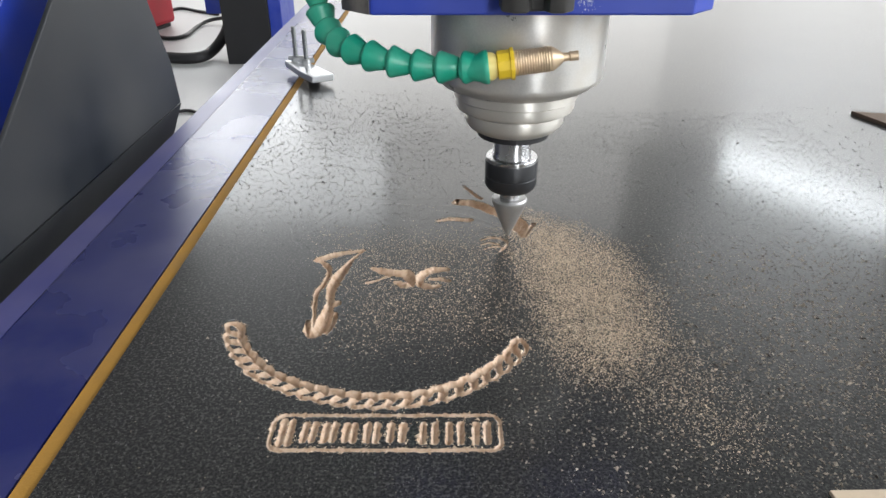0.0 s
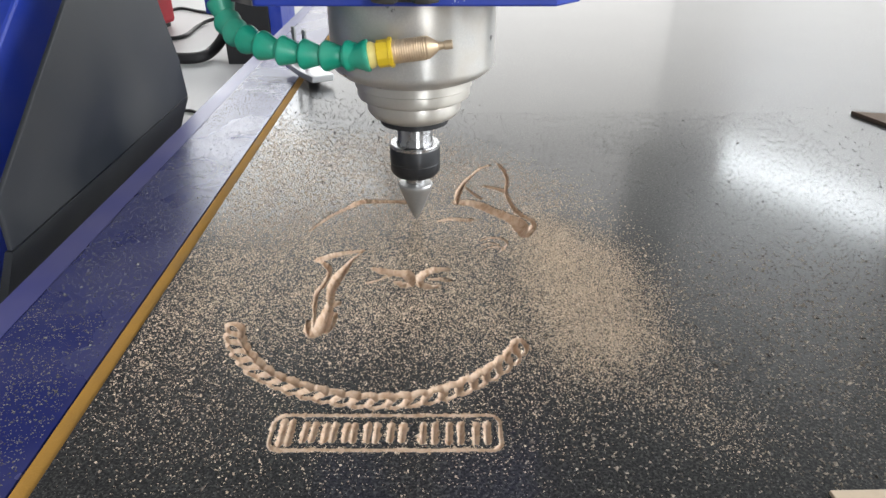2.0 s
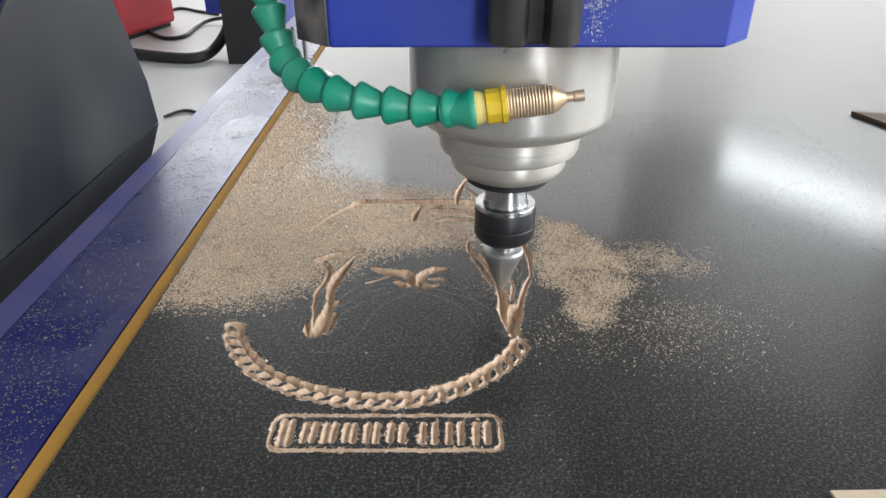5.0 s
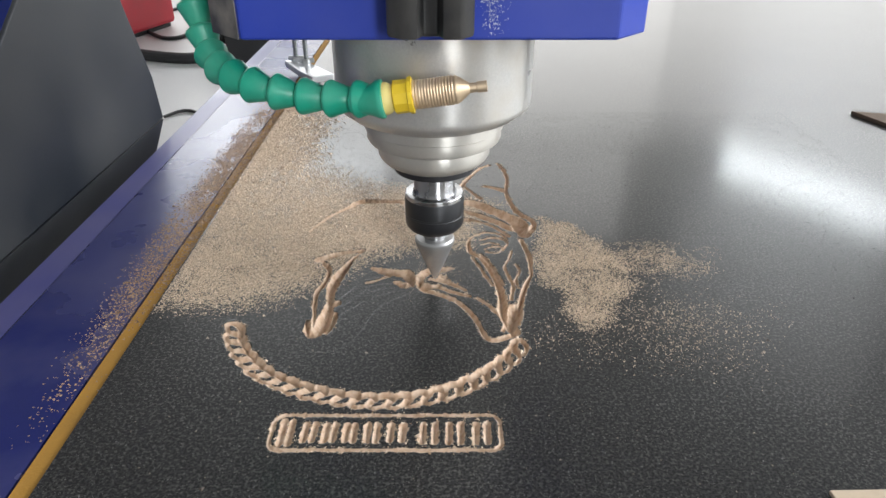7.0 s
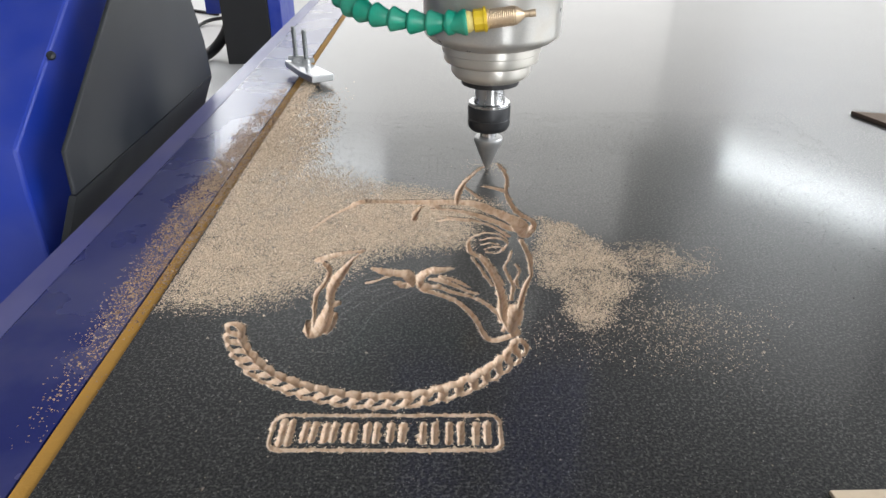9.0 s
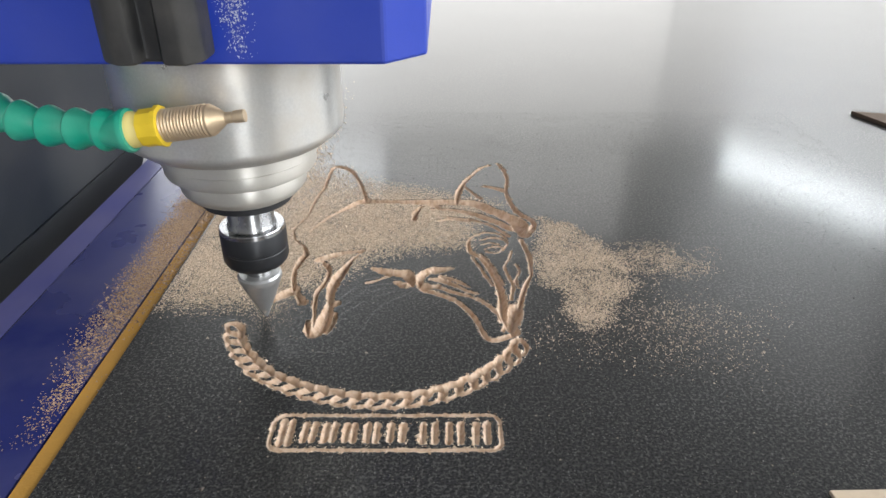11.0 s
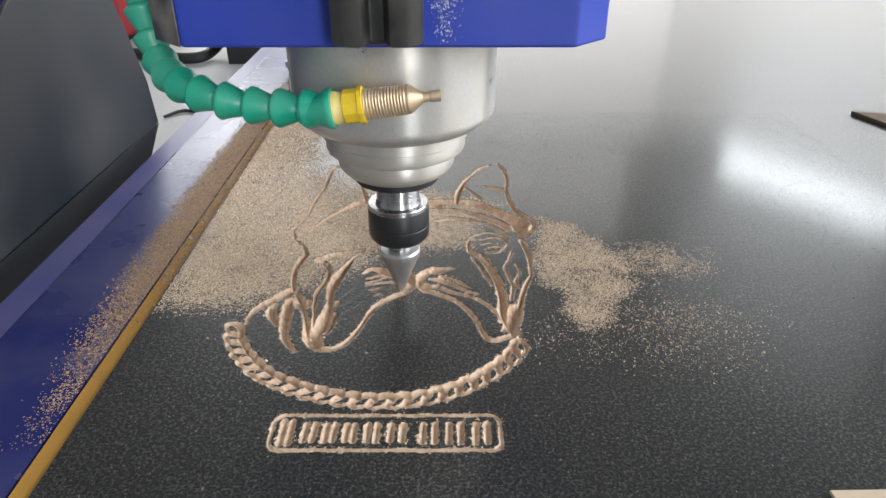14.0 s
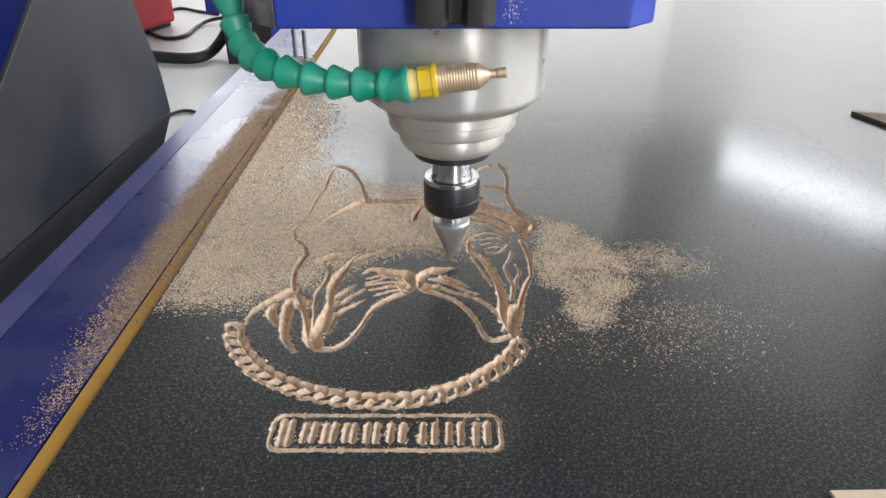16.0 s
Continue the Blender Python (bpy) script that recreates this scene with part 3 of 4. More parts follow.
for x0, x1, y0, y1 in ((X0, CX0, Y0, Y1), (CX1, X1, Y0, Y1), (CX0, CX1, Y0, CY0), (CX0, CX1, CY1, Y1)):
    bm.faces.new([bm.verts.new(p) for p in ((x0, y0, 0), (x1, y0, 0), (x1, y1, 0), (x0, y1, 0))])
part("film_face", bm, BOARD, SHEET, "black film face dulled by dust")
bm = bmesh.new()
box(bm, (X0, Y0, -0.0185), (X1, Y1, -0.0125))
part("core", bm, EDGE, SHEET, "raw yellow fibreboard core")
bm = bmesh.new()
extruded(bm, [(X0 - 0.0105, -0.0185), (X0 - 0.0105, -0.0026), (X0 - 0.0100, -0.0020), (X0 - 0.0006, -0.0016), (X0 + 0.0002, -0.0002), (X0 + 0.004, -0.0002), (X0 + 0.004, -0.0185)], 1, Y0, Y1)
part("edge", bm, EDGE, SHEET, "raw ochre fibreboard edge")


# ---------------------------------------------------------------- sawdust
OVER = {}                                              # grains lying where a later stroke will pass, by the time of it


def grains(name, label, got, s, r, material, z):
    """Each grain a small three-sided crumb; one object of stuff."""
    n = len(got)
    turn = r.uniform(0, 2 * math.pi, n)
    verts = np.zeros((n, 4, 3))
    for k in range(3):
        a = turn + k * 2.094 + r.normal(0, 0.35, n)
        verts[:, k, 0], verts[:, k, 1] = got[:, 0] + s * 0.62 * np.cos(a), got[:, 1] + s * 0.62 * np.sin(a)
        verts[:, k, 2] = z
    verts[:, 3, 0], verts[:, 3, 1] = got[:, 0] + r.normal(0, 0.2, n) * s, got[:, 1] + r.normal(0, 0.2, n) * s
    verts[:, 3, 2] = z + s * r.uniform(0.2, 0.6, n)
    base = (np.arange(n) * 4)[:, None, None]
    faces = (base + np.array([[0, 1, 3], [1, 2, 3], [2, 0, 3]])[None]).reshape(-1, 3)
    me = bpy.data.meshes.new(name)
    me.from_pydata(verts.reshape(-1, 3).tolist(), [], faces.tolist())
    me.materials.append(material)
    return tagged(new(name, me), label, "sawdust", kind="stuff")


def spread_dust(name, label, count, density, area, size, material, z=0.0, seed=1, span=(0, None), clump=0.7):
    """Loose grains strewn over area by a density from 0 to 1, lying there for the span of seconds."""
    r = np.random.default_rng(seed)
    got = np.zeros((0, 2))
    x0, x1, y0, y1 = area
    while len(got) < count:
        q = r.uniform((x0, y0), (x1, y1), (count, 2))
        q = q[r.uniform(0, 1, count) < density(q[:, 0], q[:, 1])]
        lump = np.array([noise.noise((a * 45, b * 45, seed)) + 0.6 * noise.noise((a * 160, b * 160, seed)) for a, b in q])
        got = np.concatenate([got, q[r.uniform(0, 1, len(q)) < np.clip(0.72 + clump * lump, 0.0, 1)]])
    got = got[:count]
    s = size * np.exp(r.normal(0, 0.35, len(got)))
    t = cut_time(got[:, 0], got[:, 1])
    begin, end = span[0], span[1] or 99
    stays = (t > 50) | (t > end)
    lift = z + np.where(t < 50, 0.00003, 0.0)             # on the film not yet cut
    ob = grains(name, label, got[stays], s[stays], r, material, lift[stays])
    for late in np.unique(np.ceil(t[~stays & (t > begin)] * 4) / 4):
        pick = ~stays & (t > begin) & (np.ceil(t * 4) / 4 == late)
        if pick.sum() > 20:
            OVER.setdefault((begin, float(late)), []).append(grains(name, label, got[pick], s[pick], r, material, lift[pick]))
    LAYERS.append((ob, span))
    return ob


LAYERS = []


def blob(x, y, cx, cy, rx, ry, sharp=2.0, lean=0.0):
    c, s = math.cos(lean), math.sin(lean)
    u, v = ((x - cx) * c + (y - cy) * s) / rx, (-(x - cx) * s + (y - cy) * c) / ry
    return np.exp(-(u * u + v * v) ** sharp)


def cut_time(x, y):
    """When the cutter passes here; 99: never, below 0: before the start."""
    i = np.clip(((x - CX0) / CELL).astype(int), 0, NX)
    j = np.clip(((y - CY0) / CELL).astype(int), 0, NY)
    inside = (x > CX0) & (x < CX1) & (y > CY0) & (y < CY1)
    return np.where(inside, when[j, i], 99.0)


def d_everywhere(x, y):
    return 0.5


def patch(x, y, outline, soft):
    """1 inside the outline, 0 outside, with a soft border that many metres wide."""
    inside, gap = np.zeros(x.shape, bool), np.full(x.shape, 9.0)
    for (ax, ay), (bx, by) in zip(outline, outline[1:] + outline[:1]):
        u = np.clip(((x - ax) * (bx - ax) + (y - ay) * (by - ay)) / ((bx - ax) ** 2 + (by - ay) ** 2), 0, 1)
        gap = np.minimum(gap, np.hypot(x - ax - u * (bx - ax), y - ay - u * (by - ay)))
        inside ^= ((ay > y) != (by > y)) & (x < (bx - ax) * (y - ay) / ((by - ay) or 1e-9) + ax)
    d = np.clip(0.5 + np.where(inside, gap, -gap) / soft, 0, 1)
    return d * d * (3 - 2 * d)


PLUME = [(0.061, 0.449), (0.092, 0.431), (0.114, 0.398), (0.121, 0.345), (0.116, 0.300), (0.099, 0.275), (0.075, 0.273), (0.064, 0.300), (0.057, 0.345), (0.052, 0.394)]
PLUME_TAIL = [(0.066, 0.290), (0.119, 0.305), (0.143, 0.231), (0.130, 0.217), (0.095, 0.258)]
CENTRE = [(-0.073, 0.418), (0.046, 0.418), (0.042, 0.300), (-0.045, 0.300)]
VEIL = [(-0.189, 0.626), (-0.013, 0.611), (0.091, 0.505), (0.119, 0.372), (0.114, 0.300), (0.064, 0.275), (-0.026, 0.300), (-0.126, 0.300), (-0.165, 0.280), (-0.181, 0.418)]
LOW_VEIL = [(-0.161, 0.358), (0.109, 0.345), (0.103, 0.258), (0.028, 0.204), (-0.117, 0.204), (-0.168, 0.224)]
BANK = [(-0.189, 0.697), (-0.145, 0.626), (-0.112, 0.554), (-0.062, 0.505), (-0.020, 0.491), (0.029, 0.468), (0.006, 0.414), (-0.025, 0.408), (-0.055, 0.394), (-0.081, 0.365), (-0.105, 0.345), (-0.138, 0.339), (-0.169, 0.342), (-0.174, 0.365), (-0.178, 0.581)]
HEAP = [(0.072, 0.449), (0.093, 0.435), (0.107, 0.406), (0.121, 0.379), (0.120, 0.355), (0.104, 0.339), (0.096, 0.316), (0.081, 0.308), (0.072, 0.327), (0.078, 0.345), (0.062, 0.358), (0.060, 0.386), (0.067, 0.410)]
WISPS = [(0.108, 0.410), (0.135, 0.406), (0.177, 0.394), (0.166, 0.372), (0.132, 0.365)]
HAZE = [(0.055, 0.300), (0.096, 0.290), (0.154, 0.280), (0.179, 0.321), (0.126, 0.345)]


def d_plume(x, y):
    d = np.maximum(patch(x, y, PLUME, 0.045), 0.20 * patch(x, y, PLUME_TAIL, 0.05))
    return np.maximum(d, 0.13 * patch(x, y, CENTRE, 0.06))


def d_veil(x, y):
    return np.maximum(0.8 * patch(x, y, VEIL, 0.10), patch(x, y, BANK, 0.08)) * (x > X0 + 0.001)


def d_low(x, y):
    return patch(x, y, LOW_VEIL, 0.06) * (x > X0 + 0.001)


def d_bank(x, y):
    thin = np.clip((y - 0.47) / 0.06, 0, 1)
    return patch(x, y, BANK, 0.050) * (1 - 0.6 * thin) * (x > X0 + 0.001)


def d_heap(x, y):
    return np.maximum(patch(x, y, HEAP, 0.014), 0.05 * patch(x, y, HAZE, 0.06))


def d_wisps(x, y):
    return np.maximum(patch(x, y, WISPS, 0.03), 0.12 * patch(x, y, HAZE, 0.05))


spread_dust("dust_specks", "pale fine chips strewn over the black board", 42000, d_everywhere, (X0, 0.36, 0.19, 0.70), 0.00045, DUST_GREY, 0.0, 2, (0, None))
spread_dust("sawdust", "plume of tan sawdust blown across the board", 56000, d_plume, (-0.10, 0.30, 0.20, 0.50), 0.00048, DUST, 0.0, 3, (0, 3.85), 0.25)
spread_dust("sawdust", "thin tan sawdust veil over the board", 98000, d_veil, (X0, 0.20, 0.20, 0.72), 0.00064, DUST, 0.0, 4, (1.3, 3.75), 0.2)
spread_dust("sawdust", "thin tan sawdust veil over the board", 125000, d_veil, (X0, 0.20, 0.20, 0.72), 0.00064, DUST, 0.0, 18, (2.1, 3.85), 0.2)
spread_dust("sawdust", "sparse sawdust thrown over the black board", 15000, d_low, (X0, 0.20, 0.19, 0.42), 0.00055, DUST, 0.0, 19, (1.7, 3.6), 0.3)
spread_dust("sawdust", "dense tan sawdust bank beside the carving", 165000, d_bank, (X0, 0.06, 0.30, 0.76), 0.00060, DUST, 0.0, 5, (3.6, None), 0.35)
spread_dust("sawdust", "dense tan sawdust patch beside the carving", 27000, d_heap, (0.03, 0.26, 0.24, 0.52), 0.00056, DUST, 0.0, 6, (3.95, None), 0.55)
spread_dust("sawdust", "wisps of tan sawdust on the black board", 5000, d_wisps, (0.05, 0.30, 0.24, 0.50), 0.00054, DUST, 0.0, 7, (3.95, None), 1.3)


spread_dust("wood_flakes", "coarse brown flakes scattered over the black board", 11000, lambda x, y: 0.8 * blob(x, y, 0.20, 0.29, 0.16, 0.10, 1.5), (0.03, 0.36, 0.19, 0.42), 0.0010, FLAKES, 0.0, 14, (0, 3.8))
# Grains painted dark, as they stand out against the bright sheen.
spread_dust("silhouette_grains", "scattered grains coloured dark as silhouettes against the sheen", 3600, lambda x, y: 0.7 * blob(x, y, -0.09, 0.60, 0.10, 0.15, 1.5), (X0, 0.04, 0.42, 0.78), 0.0010, SILHOUETTE_GRAINS, 0.0, 15, (0, 4.3))
spread_dust("silhouette_grains", "scattered grains coloured dark as silhouettes against the sheen", 2600, lambda x, y: 0.7 * blob(x, y, 0.30, 0.50, 0.20, 0.20, 1.5), (0.08, 0.50, 0.32, 0.72), 0.0009, SILHOUETTE_GRAINS, 0.0, 16, (0, 4.3))
spread_dust("wood_flakes", "few pale flakes lying on the black board", 130, lambda x, y: 0.8 + 0 * x, (-0.16, 0.20, 0.19, 0.30), 0.0008, FLAKES, 0.0, 17, (0, None))


def d_rail(x, y):
    return blob(x, y, -0.187, 0.54, 0.017, 0.22, 1.6)


def d_edge(x, y):
    return np.maximum(blob(x, y, -0.163, 0.66, 0.010, 0.16, 1.5), 0.5 * blob(x, y, -0.15, 0.62, 0.03, 0.10, 1.2))


spread_dust("sawdust", "brown sawdust heaped along the blue rail", 14000, d_rail, (-0.235, -0.183, 0.22, 0.85), 0.0008, DUST_BROWN, -0.0025, 8, (5.6, None))
spread_dust("sawdust", "brown sawdust heaped along the blue rail", 42000, d_rail, (-0.235, -0.183, 0.22, 0.85), 0.0007, DUST_BROWN, -0.0025, 10, (10.9, None))
spread_dust("sawdust", "fine dust settled on the blue rail", 12000, lambda x, y: 0.6 + 0 * x, (-0.246, -0.1855, 0.20, 0.85), 0.00065, DUST_GREY, -0.0025, 12, (1.6, 5.8))
spread_dust("sawdust", "brown sawdust on the raw board edge", 6000, lambda x, y: 0.9 * blob(x, y, -0.178, 0.56, 0.03, 0.20, 2.0), (-0.1812, -0.1716, 0.25, 0.85), 0.0009, DUST_BROWN, -0.0016, 11, (5.6, None))
spread_dust("sawdust", "clumped pale sawdust along the board's edge", 18000, d_edge, (X0, -0.10, 0.45, 0.85), 0.0013, DUST, 0.0, 9, (5.0, None))

# Crumbs along the edges of the cuts, from the time of the cut on.
CRUMBS = []
r = np.random.default_rng(21)
ej, ei = np.nonzero((fringe < 50) & (deep < 0.0004) & (r.uniform(0, 1, fringe.shape) < 0.50) & (soft_noise(6) > -0.7))
et = np.where(fringe[ej, ei] < 0, -1.0, np.ceil(fringe[ej, ei] * 2) / 2)
# Two in five crumbs are browner, colouring in the dark shadow along the cuts.
shade = r.uniform(0, 1, len(et)) < 0.4
for late in np.unique(et):
    for material, dark in ((DUST, False), (DUST_BROWN, True)):
        pick = (et == late) & (shade == dark)
        if not pick.any():
            continue
        spots = np.stack([gx[ei[pick]], gy[ej[pick]]], 1) + r.uniform(-0.0004, 0.0004, (pick.sum(), 2))
        ob = grains("crumbs", "brown fibre crumbs that also darken the carved edges like shadow" if dark else "tan fibre crumbs along the carved edges", spots,
                    0.00062 * np.exp(r.normal(0, 0.4, pick.sum())), r, material, np.full(pick.sum(), -0.0001))
        CRUMBS.append((ob, (max(0, float(late)), None)))

# ---------------------------------------------------------------- spindle head
# Built about the spindle's axis: x, y from the axis, z from the board.
HEAD = thing("spindle_head", "blue router head with steel spindle and air hose", "spindle", (0, 0, 0))
FY = -0.066
bm = bmesh.new()
extruded(bm, [(-0.0822, FY), (0.081, FY), (0.0965, FY + 0.016), (0.0965, 0.09), (-0.0975, 0.09), (-0.0975, FY + 0.016)], 2, 0.1612, 0.42, 0.0012)
part("housing", bm, BLUE, HEAD, "blue powder-coated housing with chamfered corners")
# Thin added sheet over the left chamfer and side, carrying their shade and scuffs.
bm = bmesh.new()
extruded(bm, [(-0.0834, FY - 0.0002), (-0.0990, FY + 0.0154), (-0.0990, 0.08), (-0.0982, 0.08), (-0.0982, FY + 0.0158), (-0.0830, FY + 0.0006)], 2, 0.1616, 0.41)
part("scuffed_shade_sheet", bm, SCUFFED, HEAD, "scuffed dusty sheet with the left chamfer's shade in its colour")
bm = bmesh.new()
extruded(bm, [(-0.018, FY - 0.0005), (-0.018, FY - 0.015), (-0.012, FY - 0.020), (-0.005, FY - 0.020), (-0.003, FY - 0.014), (0.003, FY - 0.014), (0.005, FY - 0.020), (0.013, FY - 0.020), (0.018, FY - 0.014), (0.018, FY - 0.0005)], 2, 0.1655, 0.40, 0.0016)
part("front_bracket", bm, RUBBER, HEAD, "scuffed black ribbed plastic bracket", True)
bm = bmesh.new()
r = np.random.default_rng(31)
for _ in range(900):
    cx, cz, s = 0.0265 + r.normal(0, 0.0026), 0.187 + r.normal(0, 0.012), abs(r.normal(0.0001, 0.00012)) + 0.00008
    a = r.uniform(0, 6.28)
    if cz > 0.163:
        bm.faces.new([bm.verts.new((cx + s * math.cos(a + q), FY - 0.00025, cz + 1.5 * s * math.sin(a + q))) for q in (0, 2.1, 4.2)])
tagged(part("scuff", bm, CHIPPED, HEAD, "whitish scuffed patch on the blue paint"), kind="stuff")
part("spindle_body", lathe(bmesh.new(), [(0.02, 0.19), (0.0532, 0.19), (0.0532, 0.1180), (0.0528, 0.1160), (0.0516, 0.1142), (0.0500, 0.1130), (0.0470, 0.1105), (0.0400, 0.1075)], segments=96), STEEL, HEAD, "brushed steel spindle barrel filmed with dust", True)
part("nose_ring", lathe(bmesh.new(), [(0.03, 0.1085), (0.0386, 0.1085), (0.0390, 0.1078), (0.0390, 0.1020), (0.0378, 0.1012), (0.0378, 0.0962), (0.0370, 0.0945), (0.0330, 0.0925)], segments=80), STEEL_DULL, HEAD, "", True)
part("nose_ring", lathe(bmesh.new(), [(0.02, 0.0935), (0.0314, 0.0935), (0.0317, 0.0928), (0.0317, 0.0858), (0.0308, 0.0840), (0.0285, 0.0815), (0.0250, 0.0795), (0.020, 0.0785)], segments=80), STEEL_DULL, HEAD, "", True)
part("seal", lathe(bmesh.new(), [(0.010, 0.0800), (0.0232, 0.0800), (0.0232, 0.0755), (0.0205, 0.0745), (0.010, 0.0745)], segments=48), BLACK, HEAD)
holder = part("tool_holder", lathe(bmesh.new(), [(0.010, 0.078), (0.0122, 0.078), (0.0122, 0.0632), (0.0130, 0.0610), (0.0134, 0.0595), (0.0134, 0.0570), (0.01, 0.0570)], segments=48), STEEL_BRIGHT, HEAD, "polished steel tool holder", True)
part("flange", lathe(bmesh.new(), [(0.0134, 0.0602), (0.0168, 0.0602), (0.0172, 0.0596), (0.0172, 0.0576), (0.0134, 0.0576)], segments=64), STEEL_BRIGHT, holder)
collet_nut = part("collet_nut", lathe(bmesh.new(), [(0.012, 0.0576), (0.0172, 0.0576), (0.0176, 0.0566), (0.0176, 0.0478), (0.0173, 0.0474), (0.0173, 0.0468), (0.0176, 0.0464), (0.0176, 0.0410), (0.0168, 0.0390), (0.0150, 0.0370), (0.0100, 0.0362)], segments=64), NUT, HEAD, "black collet nut", True)
part("collet", lathe(bmesh.new(), [(0.006, 0.037), (0.0082, 0.037), (0.0078, 0.0345), (0.0070, 0.0338), (0.0070, 0.0285), (0.005, 0.028)], segments=40), STEEL_BRIGHT, collet_nut, "", True)
bm = bmesh.new()
lathe(bm, [(0.006, 0.0300), (0.0112, 0.0297), (0.0121, 0.0286), (0.0121, 0.0268), (0.0116, 0.0252), (0.0058, 0.0105), (0.0002, -0.0022)], segments=40)
part("v_bit", bm, BIT, HEAD, "spinning conical carving bit", True)

hose_line = curve_points([(-0.0235, -0.0635, 0.1347), (-0.0377, -0.0600, 0.1335), (-0.0520, -0.0560, 0.1328), (-0.0654, -0.0530, 0.1336), (-0.0795, -0.0500, 0.1355),
                          (-0.0935, -0.0415, 0.1377), (-0.1065, -0.0270, 0.1400), (-0.1145, -0.0150, 0.1455), (-0.1175, -0.0110, 0.1535), (-0.1198, -0.0080, 0.1640),
                          (-0.124, -0.004, 0.178), (-0.129, 0.0, 0.195), (-0.130, 0.008, 0.215), (-0.122, 0.02, 0.235), (-0.104, 0.03, 0.246)], 0.0136)
for a, b in zip(hose_line, hose_line[1:]):
    bm = bmesh.new()
    ends = [a.lerp(b, u) for u in (-0.10, 0.02, 0.06, 0.30, 0.54, 0.70, 0.78, 0.86, 0.94, 1.04)]
    swept(bm, ends, [0.0046, 0.0050, 0.0055, 0.0066, 0.0077, 0.0085, 0.0087, 0.0083, 0.0068, 0.0044], 24)
    part("hose_segment", bm, GREEN, HEAD, "", True)
start = Vector((-0.0235, -0.0640, 0.1347))
nozzle_dir = (Vector((0.0248, -0.0655, 0.1413)) - start).normalized()


def along_nozzle(stops):
    return [start + nozzle_dir * d for d, r in stops], [r for d, r in stops]


for name, material, stops in (("hose_end", GREEN, ((-0.014, 0.0048), (-0.011, 0.0054), (-0.0075, 0.0060), (-0.003, 0.0076), (-0.0012, 0.0086), (0.0004, 0.0090), (0.0016, 0.0087), (0.0020, 0.0072))),
                              ("hose_collar", CREAM, ((0.0005, 0.0066), (0.002, 0.0074), (0.0035, 0.0073), (0.0050, 0.0066), (0.007, 0.0054))),
                              ("hose_nut", YELLOW, ((0.0062, 0.0060), (0.0068, 0.0076), (0.0130, 0.0076), (0.0134, 0.0084), (0.0152, 0.0084), (0.0156, 0.0062)))):
    bm = bmesh.new()
    swept(bm, *along_nozzle(stops), 24 if name != "hose_nut" else 10)
    fitting = part(name, bm, material, HEAD, "", name != "hose_nut")
stops = [(0.0150, 0.0060), (0.0154, 0.0064)]
for k in range(14):
    d = 0.0158 + k * 0.00135
    stops += [(d, 0.0067), (d + 0.0006, 0.0063)]
stops += [(0.0350, 0.0064), (0.0366, 0.0056), (0.0405, 0.0027), (0.0410, 0.0023), (0.0440, 0.0021), (0.0445, 0.0025), (0.0488, 0.0025), (0.0490, 0.0012)]
bm = bmesh.new()
swept(bm, *along_nozzle(stops), 28)
part("nozzle", bm, BRASS, fitting, "ribbed brass air nozzle", True)

# Fine dust thrown up round the cutter; it follows the cutter.
r = np.random.default_rng(41)
ring_r, ring_a = 0.003 + np.abs(r.normal(0, 0.010, 900)), r.uniform(0, 2 * math.pi, 900)
PUFF = grains("flying_dust", "fine tan dust thrown up round the cutter", np.stack([ring_r * np.cos(ring_a), ring_r * np.sin(ring_a)], 1),
              0.00034 * np.exp(r.normal(0, 0.3, 900)), r, DUST, 0.0004 + np.abs(r.normal(0, 0.0035, 900)) * np.exp(-ring_r / 0.02))

# ---------------------------------------------------------------- gantry column, built about the spindle's line across the bed
COLUMN = thing("gantry_column", "dark grey and blue side column of the gantry", "gantry column", (0, 0, 0))
CXI = -0.3077
profile = [(-0.036, -0.012), (-0.033, 0.026), (0.108, 0.122), (0.225, 0.202), (0.268, 0.202), (0.304, 0.118), (0.339, 0.034), (0.345, -0.012)]
bm = bmesh.new()
extruded(bm, profile, 0, CXI - 0.004, CXI, 0.0012)
part("side_panel", bm, PANEL, COLUMN, "dark grey satin side panel")
bm = bmesh.new()
extruded(bm, [(CXI, -0.013), (CXI - 0.030, -0.085), (CXI - 0.030, -0.32), (CXI - 0.036, -0.32), (CXI - 0.036, -0.083), (CXI - 0.006, -0.013)], 1, -0.036, 0.345)
part("skirt", bm, PANEL, COLUMN)
bm = bmesh.new()
extruded(bm, [(y - 0.004 if y < 0.33 else y, z + (0.003 if z > 0 else 0)) for y, z in profile] + [(0.345, -0.32), (-0.040, -0.32)], 0, CXI - 0.20, CXI - 0.037, 0.003)
cover = part("cover", bm, BLUE, COLUMN, "blue sheet-metal cover")
bm = bmesh.new()
lathe(bm, [(0.001, 0.0), (0.004, 0.0), (0.004, 0.002), (0.002, 0.0032)], segments=16)
screw = part("screw", bm, PANEL, cover)
screw.matrix_local = Matrix.Translation((CXI - 0.035, 0.047, 0.0835)) @ Euler((radians(55), 0, 0)).to_matrix().to_4x4()

# ---------------------------------------------------------------- clamp at the board's edge
CLAMP = thing("hold_down_clamp", "aluminium hold-down clamp with two threaded studs", "clamp", (-0.158, 0.822, 0))
bm = bmesh.new()
extruded(bm, [(-0.044, 0.044), (-0.033, 0.056), (0.006, 0.011), (0.028, -0.021), (0.004, -0.034), (-0.015, -0.008)], 2, 0.006, 0.014, 0.001)
part("plate", bm, ALU, CLAMP)
bm = bmesh.new()
box(bm, (-0.006, -0.006, 0.0), (0.006, 0.006, 0.006), 0.0006)
part("foot", bm, BLACK, CLAMP)
